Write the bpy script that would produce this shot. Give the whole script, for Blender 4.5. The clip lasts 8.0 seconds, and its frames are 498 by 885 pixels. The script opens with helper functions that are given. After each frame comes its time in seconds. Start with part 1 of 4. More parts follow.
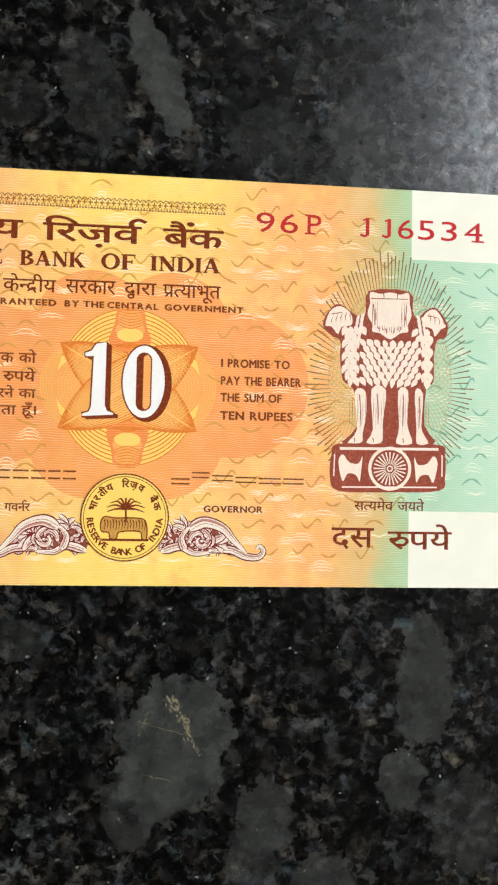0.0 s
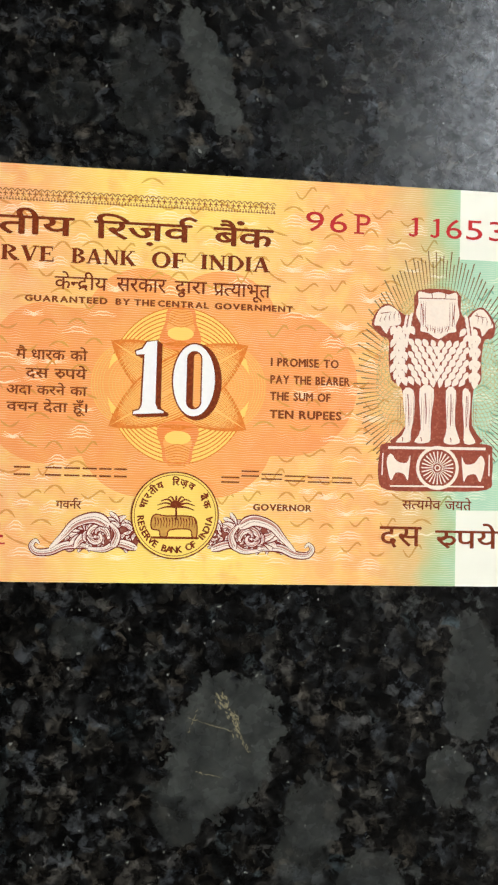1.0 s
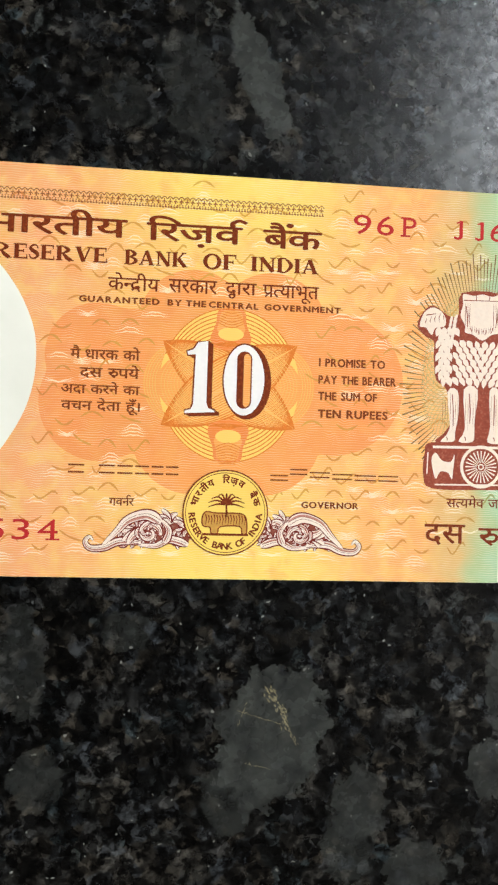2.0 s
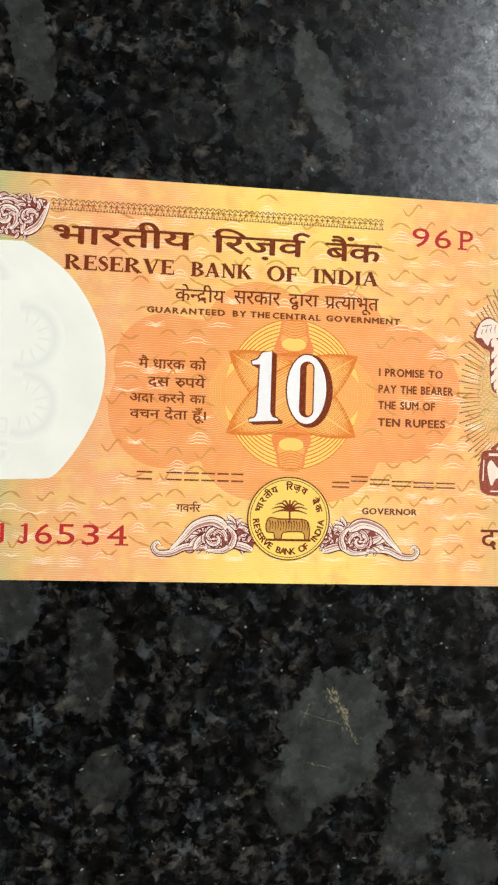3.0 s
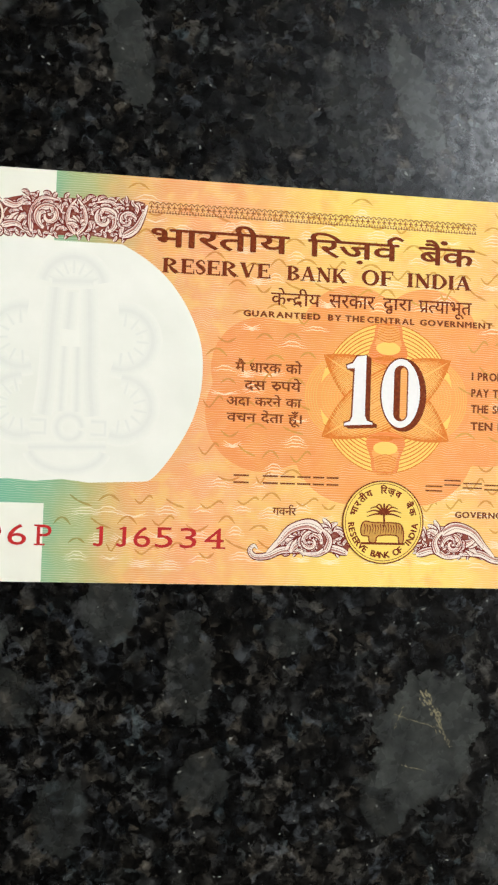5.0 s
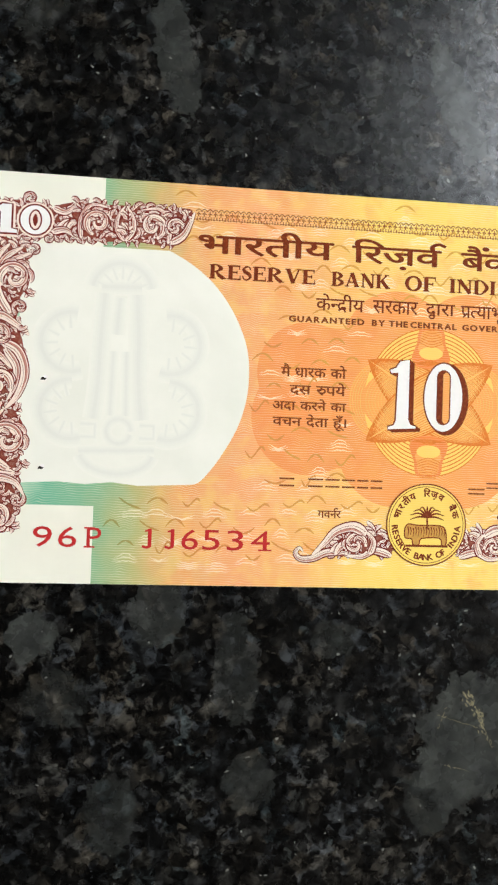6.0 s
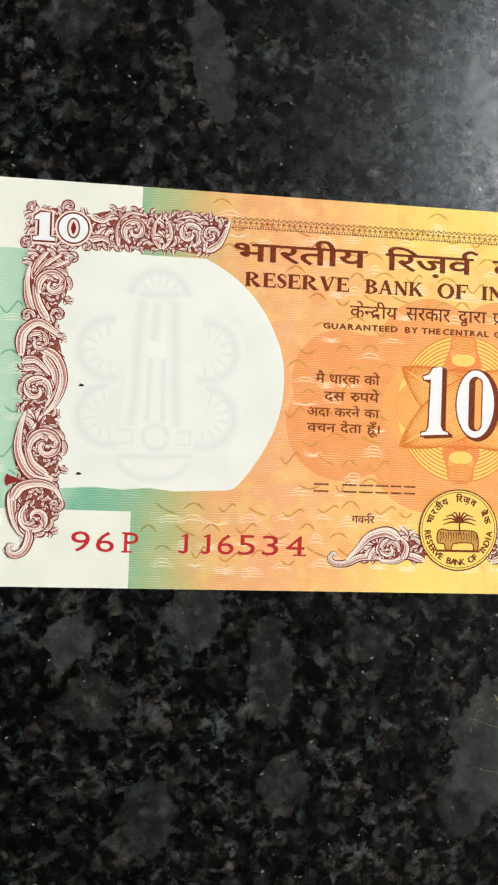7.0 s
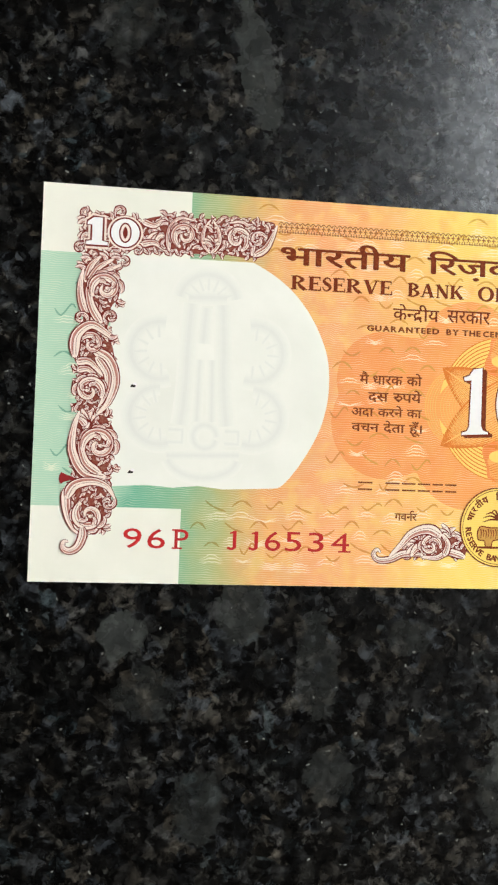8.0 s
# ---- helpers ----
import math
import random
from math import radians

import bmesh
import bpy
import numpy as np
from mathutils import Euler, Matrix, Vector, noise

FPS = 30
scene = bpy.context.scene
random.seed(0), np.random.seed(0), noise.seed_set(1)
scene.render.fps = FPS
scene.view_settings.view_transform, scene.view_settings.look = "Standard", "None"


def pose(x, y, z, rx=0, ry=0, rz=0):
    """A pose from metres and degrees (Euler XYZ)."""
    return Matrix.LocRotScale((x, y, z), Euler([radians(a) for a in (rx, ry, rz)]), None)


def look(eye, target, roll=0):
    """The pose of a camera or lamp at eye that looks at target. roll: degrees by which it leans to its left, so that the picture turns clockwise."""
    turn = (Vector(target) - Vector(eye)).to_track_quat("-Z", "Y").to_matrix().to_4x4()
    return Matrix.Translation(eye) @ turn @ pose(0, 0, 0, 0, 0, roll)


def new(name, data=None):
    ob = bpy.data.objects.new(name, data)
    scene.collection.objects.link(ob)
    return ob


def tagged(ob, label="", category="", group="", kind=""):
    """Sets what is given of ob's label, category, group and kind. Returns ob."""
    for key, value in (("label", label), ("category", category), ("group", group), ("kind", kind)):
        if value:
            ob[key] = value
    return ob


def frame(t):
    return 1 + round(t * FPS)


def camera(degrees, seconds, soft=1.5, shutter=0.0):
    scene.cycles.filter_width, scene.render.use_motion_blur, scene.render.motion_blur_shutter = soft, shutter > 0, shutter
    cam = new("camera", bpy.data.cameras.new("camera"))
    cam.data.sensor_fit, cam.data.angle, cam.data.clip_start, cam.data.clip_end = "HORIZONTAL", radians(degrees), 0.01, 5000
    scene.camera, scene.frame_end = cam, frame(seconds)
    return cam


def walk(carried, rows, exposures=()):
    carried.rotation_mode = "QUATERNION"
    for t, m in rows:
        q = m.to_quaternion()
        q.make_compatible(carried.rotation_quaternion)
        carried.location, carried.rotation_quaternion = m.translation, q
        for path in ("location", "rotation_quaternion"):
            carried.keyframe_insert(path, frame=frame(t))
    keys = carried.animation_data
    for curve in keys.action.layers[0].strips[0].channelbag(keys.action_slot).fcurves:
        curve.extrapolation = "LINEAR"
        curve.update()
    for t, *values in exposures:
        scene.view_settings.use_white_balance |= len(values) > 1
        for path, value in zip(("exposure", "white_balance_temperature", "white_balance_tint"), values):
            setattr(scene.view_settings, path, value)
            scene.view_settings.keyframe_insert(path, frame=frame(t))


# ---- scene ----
# A ten-rupee note lies on a polished black granite counter; a phone is slid over it from right to left.
# The note's lower left corner is the origin; the counter's top is z = 0.
cam = camera(42.0, 8.0, 2.3)
PATH = [
    (0, 0.08712, 0.01835, 0.09986, 2.044, -4.545, 1.186),
    (0.5, 0.08403, 0.01846, 0.09950, 1.776, -4.377, 1.380),
    (1, 0.07929, 0.01853, 0.09961, 1.693, -4.668, 1.446),
    (1.5, 0.07586, 0.01833, 0.09993, 1.471, -4.775, 1.575),
    (3, 0.06023, 0.01970, 0.10254, 1.227, -5.291, 1.766),
    (3.5, 0.05635, 0.01924, 0.10140, 1.140, -5.444, 1.812),
    (4, 0.05250, 0.01947, 0.10148, 1.093, -5.487, 1.814),
    (4.5, 0.04865, 0.01986, 0.10118, 1.013, -5.538, 1.880),
    (6, 0.03768, 0.02020, 0.10203, 1.157, -5.366, 1.926),
    (6.5, 0.03482, 0.02048, 0.10225, 1.137, -5.364, 1.937),
    (7, 0.03196, 0.02100, 0.10256, 1.120, -5.390, 1.967),
    (7.5, 0.02797, 0.02054, 0.10316, 1.322, -5.457, 1.950),
    (8, 0.02419, 0.02070, 0.10454, 1.048, -5.403, 2.007),
]
walk(cam, [(t, pose(x, y, z, rx, ry, rz)) for t, x, y, z, rx, ry, rz in PATH], [(0, 0.0), (8, 0.0)])

# ---- light: a fill lamp added on the east side, and a ceiling panel that shows in the polished stone ----
world = bpy.data.worlds.new("world")
scene.world = world
world.use_nodes = True
wn = world.node_tree.nodes
sky = wn.new("ShaderNodeTexSky")
sky.sky_type, sky.sun_disc, sky.sun_elevation, sky.sun_rotation = "NISHITA", False, radians(40), radians(200)
world.node_tree.links.new(sky.outputs[0], wn["Background"].inputs["Color"])
wn["Background"].inputs["Strength"].default_value = 0.1
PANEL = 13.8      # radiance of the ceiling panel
SIDE_FILL = 113.0    # watts of the fill lamp added in the east wall's opening

# ---- materials ----


def srgb(r, g, b):
    return tuple((c / 255 / 12.92) if c <= 10 else ((c / 255 + 0.055) / 1.055) ** 2.4 for c in (r, g, b)) + (1.0,)


class Mat:
    """A node material with short-hand for making and joining nodes."""

    def __init__(self, name, rough=0.6, spec=0.5):
        self.m = bpy.data.materials.new(name)
        self.m.use_nodes = True
        self.n, self.l = self.m.node_tree.nodes, self.m.node_tree.links
        self.b = self.n["Principled BSDF"]
        self.b.inputs["Roughness"].default_value = rough
        self.b.inputs["Specular IOR Level"].default_value = spec

    def node(self, kind, **props):
        nd = self.n.new(kind)
        for k, v in props.items():
            setattr(nd, k, v)
        return nd

    def put(self, nd, key, value):
        if hasattr(value, "is_output"):
            self.l.new(value, nd.inputs[key])
        else:
            nd.inputs[key].default_value = value
        return nd

    def math(self, op, a, b=0.0, clamp=False):
        nd = self.node("ShaderNodeMath", operation=op, use_clamp=clamp)
        self.put(nd, 0, a), self.put(nd, 1, b)
        return nd.outputs[0]

    def mix(self, fac, a, b, blend="MIX"):
        nd = self.node("ShaderNodeMixRGB", blend_type=blend)
        self.put(nd, 0, fac), self.put(nd, 1, a), self.put(nd, 2, b)
        return nd.outputs[0]

    def coords(self, scale=1000.0):
        """Object coordinates in millimetres."""
        co = self.node("ShaderNodeTexCoord")
        sc = self.node("ShaderNodeVectorMath", operation="SCALE")
        self.l.new(co.outputs["Object"], sc.inputs[0])
        sc.inputs["Scale"].default_value = scale
        return sc.outputs[0]

    def noise(self, vec, scale, detail=2.0, rough=0.5, what=0):
        nd = self.node("ShaderNodeTexNoise")
        self.put(nd, "Vector", vec), self.put(nd, "Scale", scale), self.put(nd, "Detail", detail), self.put(nd, "Roughness", rough)
        return nd.outputs[what]

    def ramp(self, fac, stops, interp="LINEAR"):
        nd = self.node("ShaderNodeValToRGB")
        nd.color_ramp.interpolation = interp
        el = nd.color_ramp.elements
        while len(el) < len(stops):
            el.new(0.5)
        for e, (p, c) in zip(el, stops):
            e.position, e.color = p, c
        self.put(nd, 0, fac)
        return nd.outputs[0]

    def smooth(self, value, a, b, lo=0.0, hi=1.0):
        nd = self.node("ShaderNodeMapRange", interpolation_type="SMOOTHSTEP")
        for k, v in zip(range(5), (value, a, b, lo, hi)):
            self.put(nd, k, v)
        return nd.outputs[0]

    def bump(self, height, strength, distance):
        nd = self.node("ShaderNodeBump")
        self.put(nd, "Height", height), self.put(nd, "Strength", strength), self.put(nd, "Distance", distance)
        self.l.new(nd.outputs[0], self.b.inputs["Normal"])

    def color(self, c):
        self.put(self.b, "Base Color", c)
        return self


def paper_fibre(k, mm):
    """The fine tooth of banknote paper."""
    k.bump(k.noise(mm, 2.2, 3.0), 0.25, 0.00004)


def paint(name, c, scale=4.0, amount=0.12, rough=0.7):
    k = Mat(name, rough, 0.3)
    mm = k.coords()
    v = k.ramp(k.noise(mm, 1 / scale, 3.0), [(0.3, (1 - amount,) * 3 + (1,)), (0.7, (1, 1, 1, 1))])
    k.color(k.mix(1.0, c, v, "MULTIPLY"))
    return k.m


def ink(name, c, amount=0.25, worn=0.0, under=(1, 1, 1, 1)):
    """Printed ink: slightly uneven, and thin in places."""
    k = Mat(name, 0.7, 0.15)
    mm = k.coords()
    v = k.ramp(k.noise(mm, 1.6, 3.0), [(0.3, (1 - amount,) * 3 + (1,)), (0.7, (1, 1, 1, 1))])
    col = k.mix(1.0, c, v, "MULTIPLY")
    if worn:
        col = k.mix(k.smooth(k.noise(mm, 3.0, 2.0), 0.5, 0.72, 0.0, worn), col, under)
    k.color(col)
    return k.m


TINT_STOPS = (
    (0.0, (184, 219, 192)), (12.0, (166, 209, 178)), (15.0, (112, 184, 152)), (22.0, (128, 184, 146)), (29.5, (184, 182, 118)),
    (37.0, (238, 174, 108)), (46.0, (248, 170, 112)), (58.0, (250, 184, 108)), (70.0, (253, 207, 110)), (82.0, (253, 210, 114)),
    (91.0, (252, 194, 112)), (98.0, (250, 179, 104)), (107.0, (247, 176, 102)), (113.6, (224, 184, 118)), (118.0, (176, 196, 142)),
    (121.4, (168, 210, 176)), (137.0, (192, 226, 202)))


def tint(name, shift=None, amount=0.0, lines=1.0, gain=None):
    """The note's rainbow background along its length, with fine waved lines; shift: an ink laid over it."""
    k = Mat(name, 0.7, 0.25)
    mm = k.coords()
    sep = k.node("ShaderNodeSeparateXYZ")
    k.l.new(mm, sep.inputs[0])
    x, y = sep.outputs[0], sep.outputs[1]
    wob = k.math("MULTIPLY", k.math("SUBTRACT", k.noise(mm, 0.16, 2.0), 0.5), 9.0)
    pos = k.math("DIVIDE", k.math("ADD", x, wob), 137.0)
    base = k.ramp(pos, [(p / 137.0, srgb(*c)) for p, c in TINT_STOPS])
    # warm orange in the middle of the height, yellow to the edges
    mid = k.math("MULTIPLY", k.smooth(k.math("ABSOLUTE", k.math("SUBTRACT", y, 31.0)), 30.0, 8.0), k.smooth(k.math("ABSOLUTE", k.math("SUBTRACT", x, 74.0)), 34.0, 16.0))
    base = k.mix(k.math("MULTIPLY", mid, 0.22), base, srgb(250, 178, 98))
    rim = k.math("MULTIPLY", k.smooth(k.math("ABSOLUTE", k.math("SUBTRACT", y, 31.0)), 18.0, 28.0), k.smooth(k.math("ABSOLUTE", k.math("SUBTRACT", x, 77.0)), 24.0, 8.0))
    base = k.mix(k.math("MULTIPLY", rim, 0.55), base, srgb(253, 226, 100))
    blot = k.smooth(k.noise(mm, 0.35, 3.0), 0.42, 0.68)
    warm = k.smooth(k.math("ABSOLUTE", k.math("SUBTRACT", x, 72.0)), 44.0, 34.0)
    base = k.mix(k.math("MULTIPLY", k.math("MULTIPLY", blot, warm), 0.30), base, srgb(255, 226, 116))
    deep = k.smooth(k.noise(mm, 0.22, 4.0, 0.6), 0.5, 0.72)
    base = k.mix(k.math("MULTIPLY", k.math("MULTIPLY", deep, warm), 0.34), base, srgb(246, 146, 70))
    if shift:
        base = k.mix(amount, base, shift)
    # fine horizontal lines that bulge into flames here and there
    swell = k.math("MULTIPLY", k.math("SUBTRACT", k.noise(mm, 0.42, 1.0), 0.5), 5.0)
    ripple = k.math("MULTIPLY", k.math("SINE", k.math("MULTIPLY", x, 2.4)), k.math("MULTIPLY", k.smooth(k.noise(mm, 0.25, 1.0), 0.52, 0.66), 0.2))
    phase = k.math("MULTIPLY", k.math("ADD", k.math("ADD", y, ripple), k.math("MULTIPLY", swell, 0.1)), 2 * math.pi / 0.36)
    line = k.smooth(k.math("SINE", phase), 0.1, 0.95)
    strong = k.smooth(k.noise(mm, 0.3, 2.0), 0.4, 0.7, 0.5, 1.0)
    base = k.mix(k.math("MULTIPLY", k.math("MULTIPLY", line, strong), 0.30 * lines), base, srgb(253, 243, 216))
    if gain:
        base = k.mix(1.0, base, gain + (1,), "MULTIPLY")
    k.color(base)
    paper_fibre(k, mm)
    return k.m


def paper_white(name, c=(247, 245, 230)):
    k = Mat(name, 0.75, 0.25)
    mm = k.coords()
    v = k.ramp(k.noise(mm, 0.12, 4.0), [(0.3, srgb(c[0] - 8, c[1] - 7, c[2] - 8)), (0.7, srgb(*c))])
    k.color(v)
    paper_fibre(k, mm)
    return k.m


# large feldspar crystals in the stone: middle x, y, half width, half length, turn, brightness (millimetres, degrees)
CRYSTALS = [
    (84.6, -24.0, 8.6, 11.2, -14, 1.0), (123.3, -15.0, 4.2, 11.0, 0, 0.75), (119.4, -29.4, 3.9, 4.6, 0, 0.75), (79.8, 79.5, 3.2, 11.5, 22, 1.15),
    (69.6, 76.0, 4.6, 9.5, 12, 0.35), (98.6, -35.0, 4.4, 6.0, 8, 0.55), (107.5, -45.0, 5.0, 5.0, 0, 0.6), (14.8, -8.2, 3.7, 3.9, 0, 1.0),
    (27.6, -35.5, 4.2, 6.0, 0, 0.4), (33.9, -4.3, 4.5, 5.2, 0, 0.55), (33.6, 84.0, 3.1, 11.5, 14, 0.8), (46.3, -13.0, 3.6, 9.0, 4, 0.35),
    (49.0, -30.5, 3.9, 4.6, 0, 0.4), (19.1, -17.5, 5.0, 4.4, 0, 0.28), (78.0, -33.5, 4.0, 6.0, 10, 0.45), (12.0, 92.0, 4.6, 7.0, 0, 0.3),
    (97.0, -40.5, 4.0, 7.0, 6, 0.5), (97.0, 70.0, 6.0, 5.0, 0, 0.3), (112.0, 70.0, 4.6, 8.0, 4, 0.5), (58.0, 74.0, 5.0, 4.0, 20, 0.2),
    (130.0, -36.0, 6.0, 8.0, 0, 0.4), (62.0, -8.0, 4.0, 3.0, 0, 0.35),
]


def granite():
    """Polished black granite: near-black ground, grey and brown grains, large dull crystals, a few bright flecks."""
    k = Mat("polished_black_granite", 0.2, 0.42)
    mm = k.coords()
    warp = k.node("ShaderNodeVectorMath", operation="SCALE")
    off = k.node("ShaderNodeVectorMath", operation="SUBTRACT")
    k.put(off, 0, k.noise(mm, 0.5, 3.0, 0.5, 1)), k.put(off, 1, (0.5, 0.5, 0.5))
    k.put(warp, 0, off.outputs[0]), k.put(warp, "Scale", 1.9)
    add = k.node("ShaderNodeVectorMath", operation="ADD")
    k.put(add, 0, mm), k.put(add, 1, warp.outputs[0])
    v = add.outputs[0]

    def cells(scale, vec, soft=0.0):
        nd = k.node("ShaderNodeTexVoronoi", feature="SMOOTH_F1" if soft else "F1")
        k.put(nd, "Vector", vec), k.put(nd, "Scale", scale)
        if soft:
            k.put(nd, "Smoothness", soft)
        sp = k.node("ShaderNodeSeparateColor")
        k.l.new(nd.outputs["Color"], sp.inputs[0])
        return sp.outputs, nd.outputs["Distance"]

    big, _ = cells(0.36, v, 0.1)
    small, _ = cells(0.85, v, 0.1)
    cloud = k.noise(mm, 0.09, 3.0)
    grey = k.math("ADD", k.math("MULTIPLY", k.math("POWER", big[0], 2.2), 0.5), k.math("MULTIPLY", k.math("POWER", small[0], 2.6), 0.55))
    grey = k.math("MULTIPLY", grey, k.smooth(k.noise(v, 0.4, 5.0, 0.7), 0.42, 0.64, 0.02, 1.4))
    grey = k.math("MULTIPLY", grey, k.smooth(cloud, 0.32, 0.68, 0.42, 1.25))
    grey = k.math("ADD", grey, k.math("MULTIPLY", k.smooth(k.noise(mm, 0.9, 5.0, 0.75), 0.54, 0.8), 0.16))
    hue = k.ramp(big[1], [(0.0, srgb(84, 90, 96)), (0.4, srgb(90, 90, 88)), (0.75, srgb(96, 90, 80)), (1.0, srgb(78, 90, 94))])
    base = k.mix(k.math("MULTIPLY", grey, 0.66, True), srgb(2, 2, 2), hue)
    # large crystals with ragged edges
    rag = k.math("MULTIPLY", k.math("SUBTRACT", k.noise(mm, 0.34, 6.0, 0.65), 0.5), 1.5)
    dull = k.mix(k.smooth(k.noise(mm, 0.28, 6.0, 0.65), 0.3, 0.7), srgb(40, 42, 41), srgb(70, 73, 70))
    for cx, cy, hw, hl, turn, bright in CRYSTALS:
        mp = k.node("ShaderNodeMapping", vector_type="TEXTURE")
        k.put(mp, "Vector", mm), k.put(mp, "Location", (cx, cy, 0)), k.put(mp, "Rotation", (0, 0, radians(turn))), k.put(mp, "Scale", (hw, hl, 1000))
        ln = k.node("ShaderNodeVectorMath", operation="LENGTH")
        k.l.new(mp.outputs[0], ln.inputs[0])
        inside = k.smooth(k.math("ADD", ln.outputs["Value"], rag), 1.01, 0.95, 0.0, bright * 0.8)
        base = k.mix(inside, base, dull)
    fleck, dist = cells(1.5, v)
    spark = k.math("MULTIPLY", k.math("GREATER_THAN", fleck[0], 0.99), k.smooth(dist, 0.42, 0.2))
    base = k.mix(k.math("MULTIPLY", spark, 0.6), base, srgb(150, 152, 146))
    k.color(base)
    k.put(k.b, "Roughness", k.math("ADD", k.smooth(k.noise(mm, 0.3, 4.0), 0.3, 0.7, 0.215, 0.285), k.math("MULTIPLY", small[1], 0.04)))
    # the minerals differ in gloss, so that what the stone mirrors is mottled too
    gloss = k.math("ADD", k.math("MULTIPLY", k.smooth(k.noise(v, 0.55, 5.0, 0.7), 0.36, 0.66), 0.32), k.math("MULTIPLY", small[2], 0.14))
    k.put(k.b, "Specular IOR Level", k.math("ADD", gloss, 0.19))
    return k.m


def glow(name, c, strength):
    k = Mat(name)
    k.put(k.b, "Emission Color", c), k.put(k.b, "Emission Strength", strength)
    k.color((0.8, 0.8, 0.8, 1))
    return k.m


GRANITE = granite()
WALL = paint("matt_wall_paint", srgb(150, 146, 138), 60, 0.08)
# near-black so the stone mirrors dark, standing in for the phone overhead
CEIL = paint("ceiling_reflection_dark", srgb(40, 39, 38), 80, 0.06)
FLOOR = paint("floor_screed", srgb(120, 112, 102), 50, 0.2)
STEEL = paint("lamp_enamel", srgb(220, 220, 216), 30, 0.05, 0.4)
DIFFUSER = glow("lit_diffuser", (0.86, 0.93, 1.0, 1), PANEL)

PAPER = paper_white("note_paper")
BLANK = paper_white("window_paper", (247, 246, 235))
TINT = tint("rainbow_tint", None, 0.0, 1.4)
SQUIG = tint("line_marks", None, 0.0, 0.4, (0.80, 0.64, 0.44))
TEAL = tint("green_line_marks", None, 0.0, 0.4, (0.50, 0.68, 0.64))
PALE = tint("pale_marks", srgb(255, 246, 222), 0.60, 0.2)
LOBE = tint("orange_panel", srgb(246, 140, 66), 0.70, 1.15)
ROSE = tint("yellow_rosette", srgb(254, 214, 112), 0.85, 0.2)
PETAL = tint("orange_petals", srgb(243, 124, 46), 0.86, 0.8)
MELLOW = tint("mellow_orange", srgb(251, 182, 96), 0.8, 0.7)
ORANGE = tint("rosette_orange", srgb(249, 156, 74), 0.75, 0.7)
ROSY = ink("rose_ground", srgb(150, 74, 58), 0.2, 0.5, srgb(176, 140, 122))
GOLD = tint("seal_ground", srgb(253, 216, 104), 0.75, 0.4)
BROWN = ink("brown_ink", srgb(126, 50, 20), 0.22, 0.3, srgb(186, 100, 46))
SEPIA = ink("sepia_ink", srgb(134, 64, 28), 0.22, 0.4, srgb(200, 118, 56))
CHAIN = ink("chain_ink", srgb(170, 98, 58), 0.25, 0.6, srgb(236, 176, 104))
MAROON = ink("maroon_ink", srgb(124, 40, 30), 0.2, 0.2, srgb(166, 88, 70))
EMBLEM = ink("emblem_ink", srgb(158, 74, 54), 0.22, 0.35, srgb(200, 124, 98))
BLUSH = ink("pale_rose_ink", srgb(250, 232, 218), 0.06, 0.15, srgb(230, 190, 172))
FLUSH = ink("rose_shading_ink", srgb(206, 142, 126), 0.15, 0.3, srgb(236, 200, 184))
CREAM = ink("cream_ground", srgb(250, 232, 214), 0.06, 0.15, srgb(226, 186, 164))
RED = ink("red_serial_ink", srgb(200, 46, 46), 0.15, 0.12, srgb(220, 96, 84))
WHITE = ink("white_figure", srgb(250, 248, 244), 0.04)
OLIVE = ink("line_orange_ink", srgb(238, 132, 48), 0.12, 0.4, srgb(247, 168, 84))
FAINT = ink("faint_line_ink", srgb(252, 196, 110), 0.1)
RAY = ink("ray_ink", srgb(138, 104, 66), 0.3, 0.45, srgb(196, 168, 110))
NET = ink("net_ink", srgb(206, 184, 124), 0.2)
DARK = ink("pinhole_dark", srgb(40, 34, 28), 0.3)
VEIN = ink("mineral_vein", srgb(150, 142, 112), 0.4, 0.7, srgb(84, 84, 78))

# ---- mesh helpers (plan shapes in millimetres) ----
MM = 0.001
TOP = 0.12  # the paper's upper face
INK = 0.3   # squeezes the layers of print towards the paper


def level(z):
    return (TOP + (z - TOP) * INK if z > TOP else z) * MM


def mesh_of(name, verts, faces, mat):
    me = bpy.data.meshes.new(name)
    me.from_pydata(verts, [], faces)
    me.materials.append(mat)
    me.update()
    return me


def box(name, x0, y0, z0, x1, y1, z1, mat, bevel=0.0):
    bm = bmesh.new()
    bmesh.ops.create_cube(bm, size=1, matrix=Matrix.LocRotScale(((x0 + x1) / 2, (y0 + y1) / 2, (z0 + z1) / 2), None, (x1 - x0, y1 - y0, z1 - z0)))
    if bevel:
        bmesh.ops.bevel(bm, geom=bm.edges[:], offset=bevel, segments=3, affect="EDGES")
    me = bpy.data.meshes.new(name)
    bm.to_mesh(me)
    bm.free()
    me.materials.append(mat)
    return new(name, me)


def part(name, me, parent, label="", kind=""):
    ob = new(name, me)
    ob.parent = parent
    return tagged(ob, label, kind=kind)


def curve_mesh(cu, mat):
    """The filled mesh of a curve or of a text."""
    ob = bpy.data.objects.new("outline", cu)
    scene.collection.objects.link(ob)
    me = bpy.data.meshes.new_from_object(ob.evaluated_get(bpy.context.evaluated_depsgraph_get()))
    bpy.data.objects.remove(ob)
    bpy.data.curves.remove(cu)
    me.materials.clear()
    me.materials.append(mat)
    return me


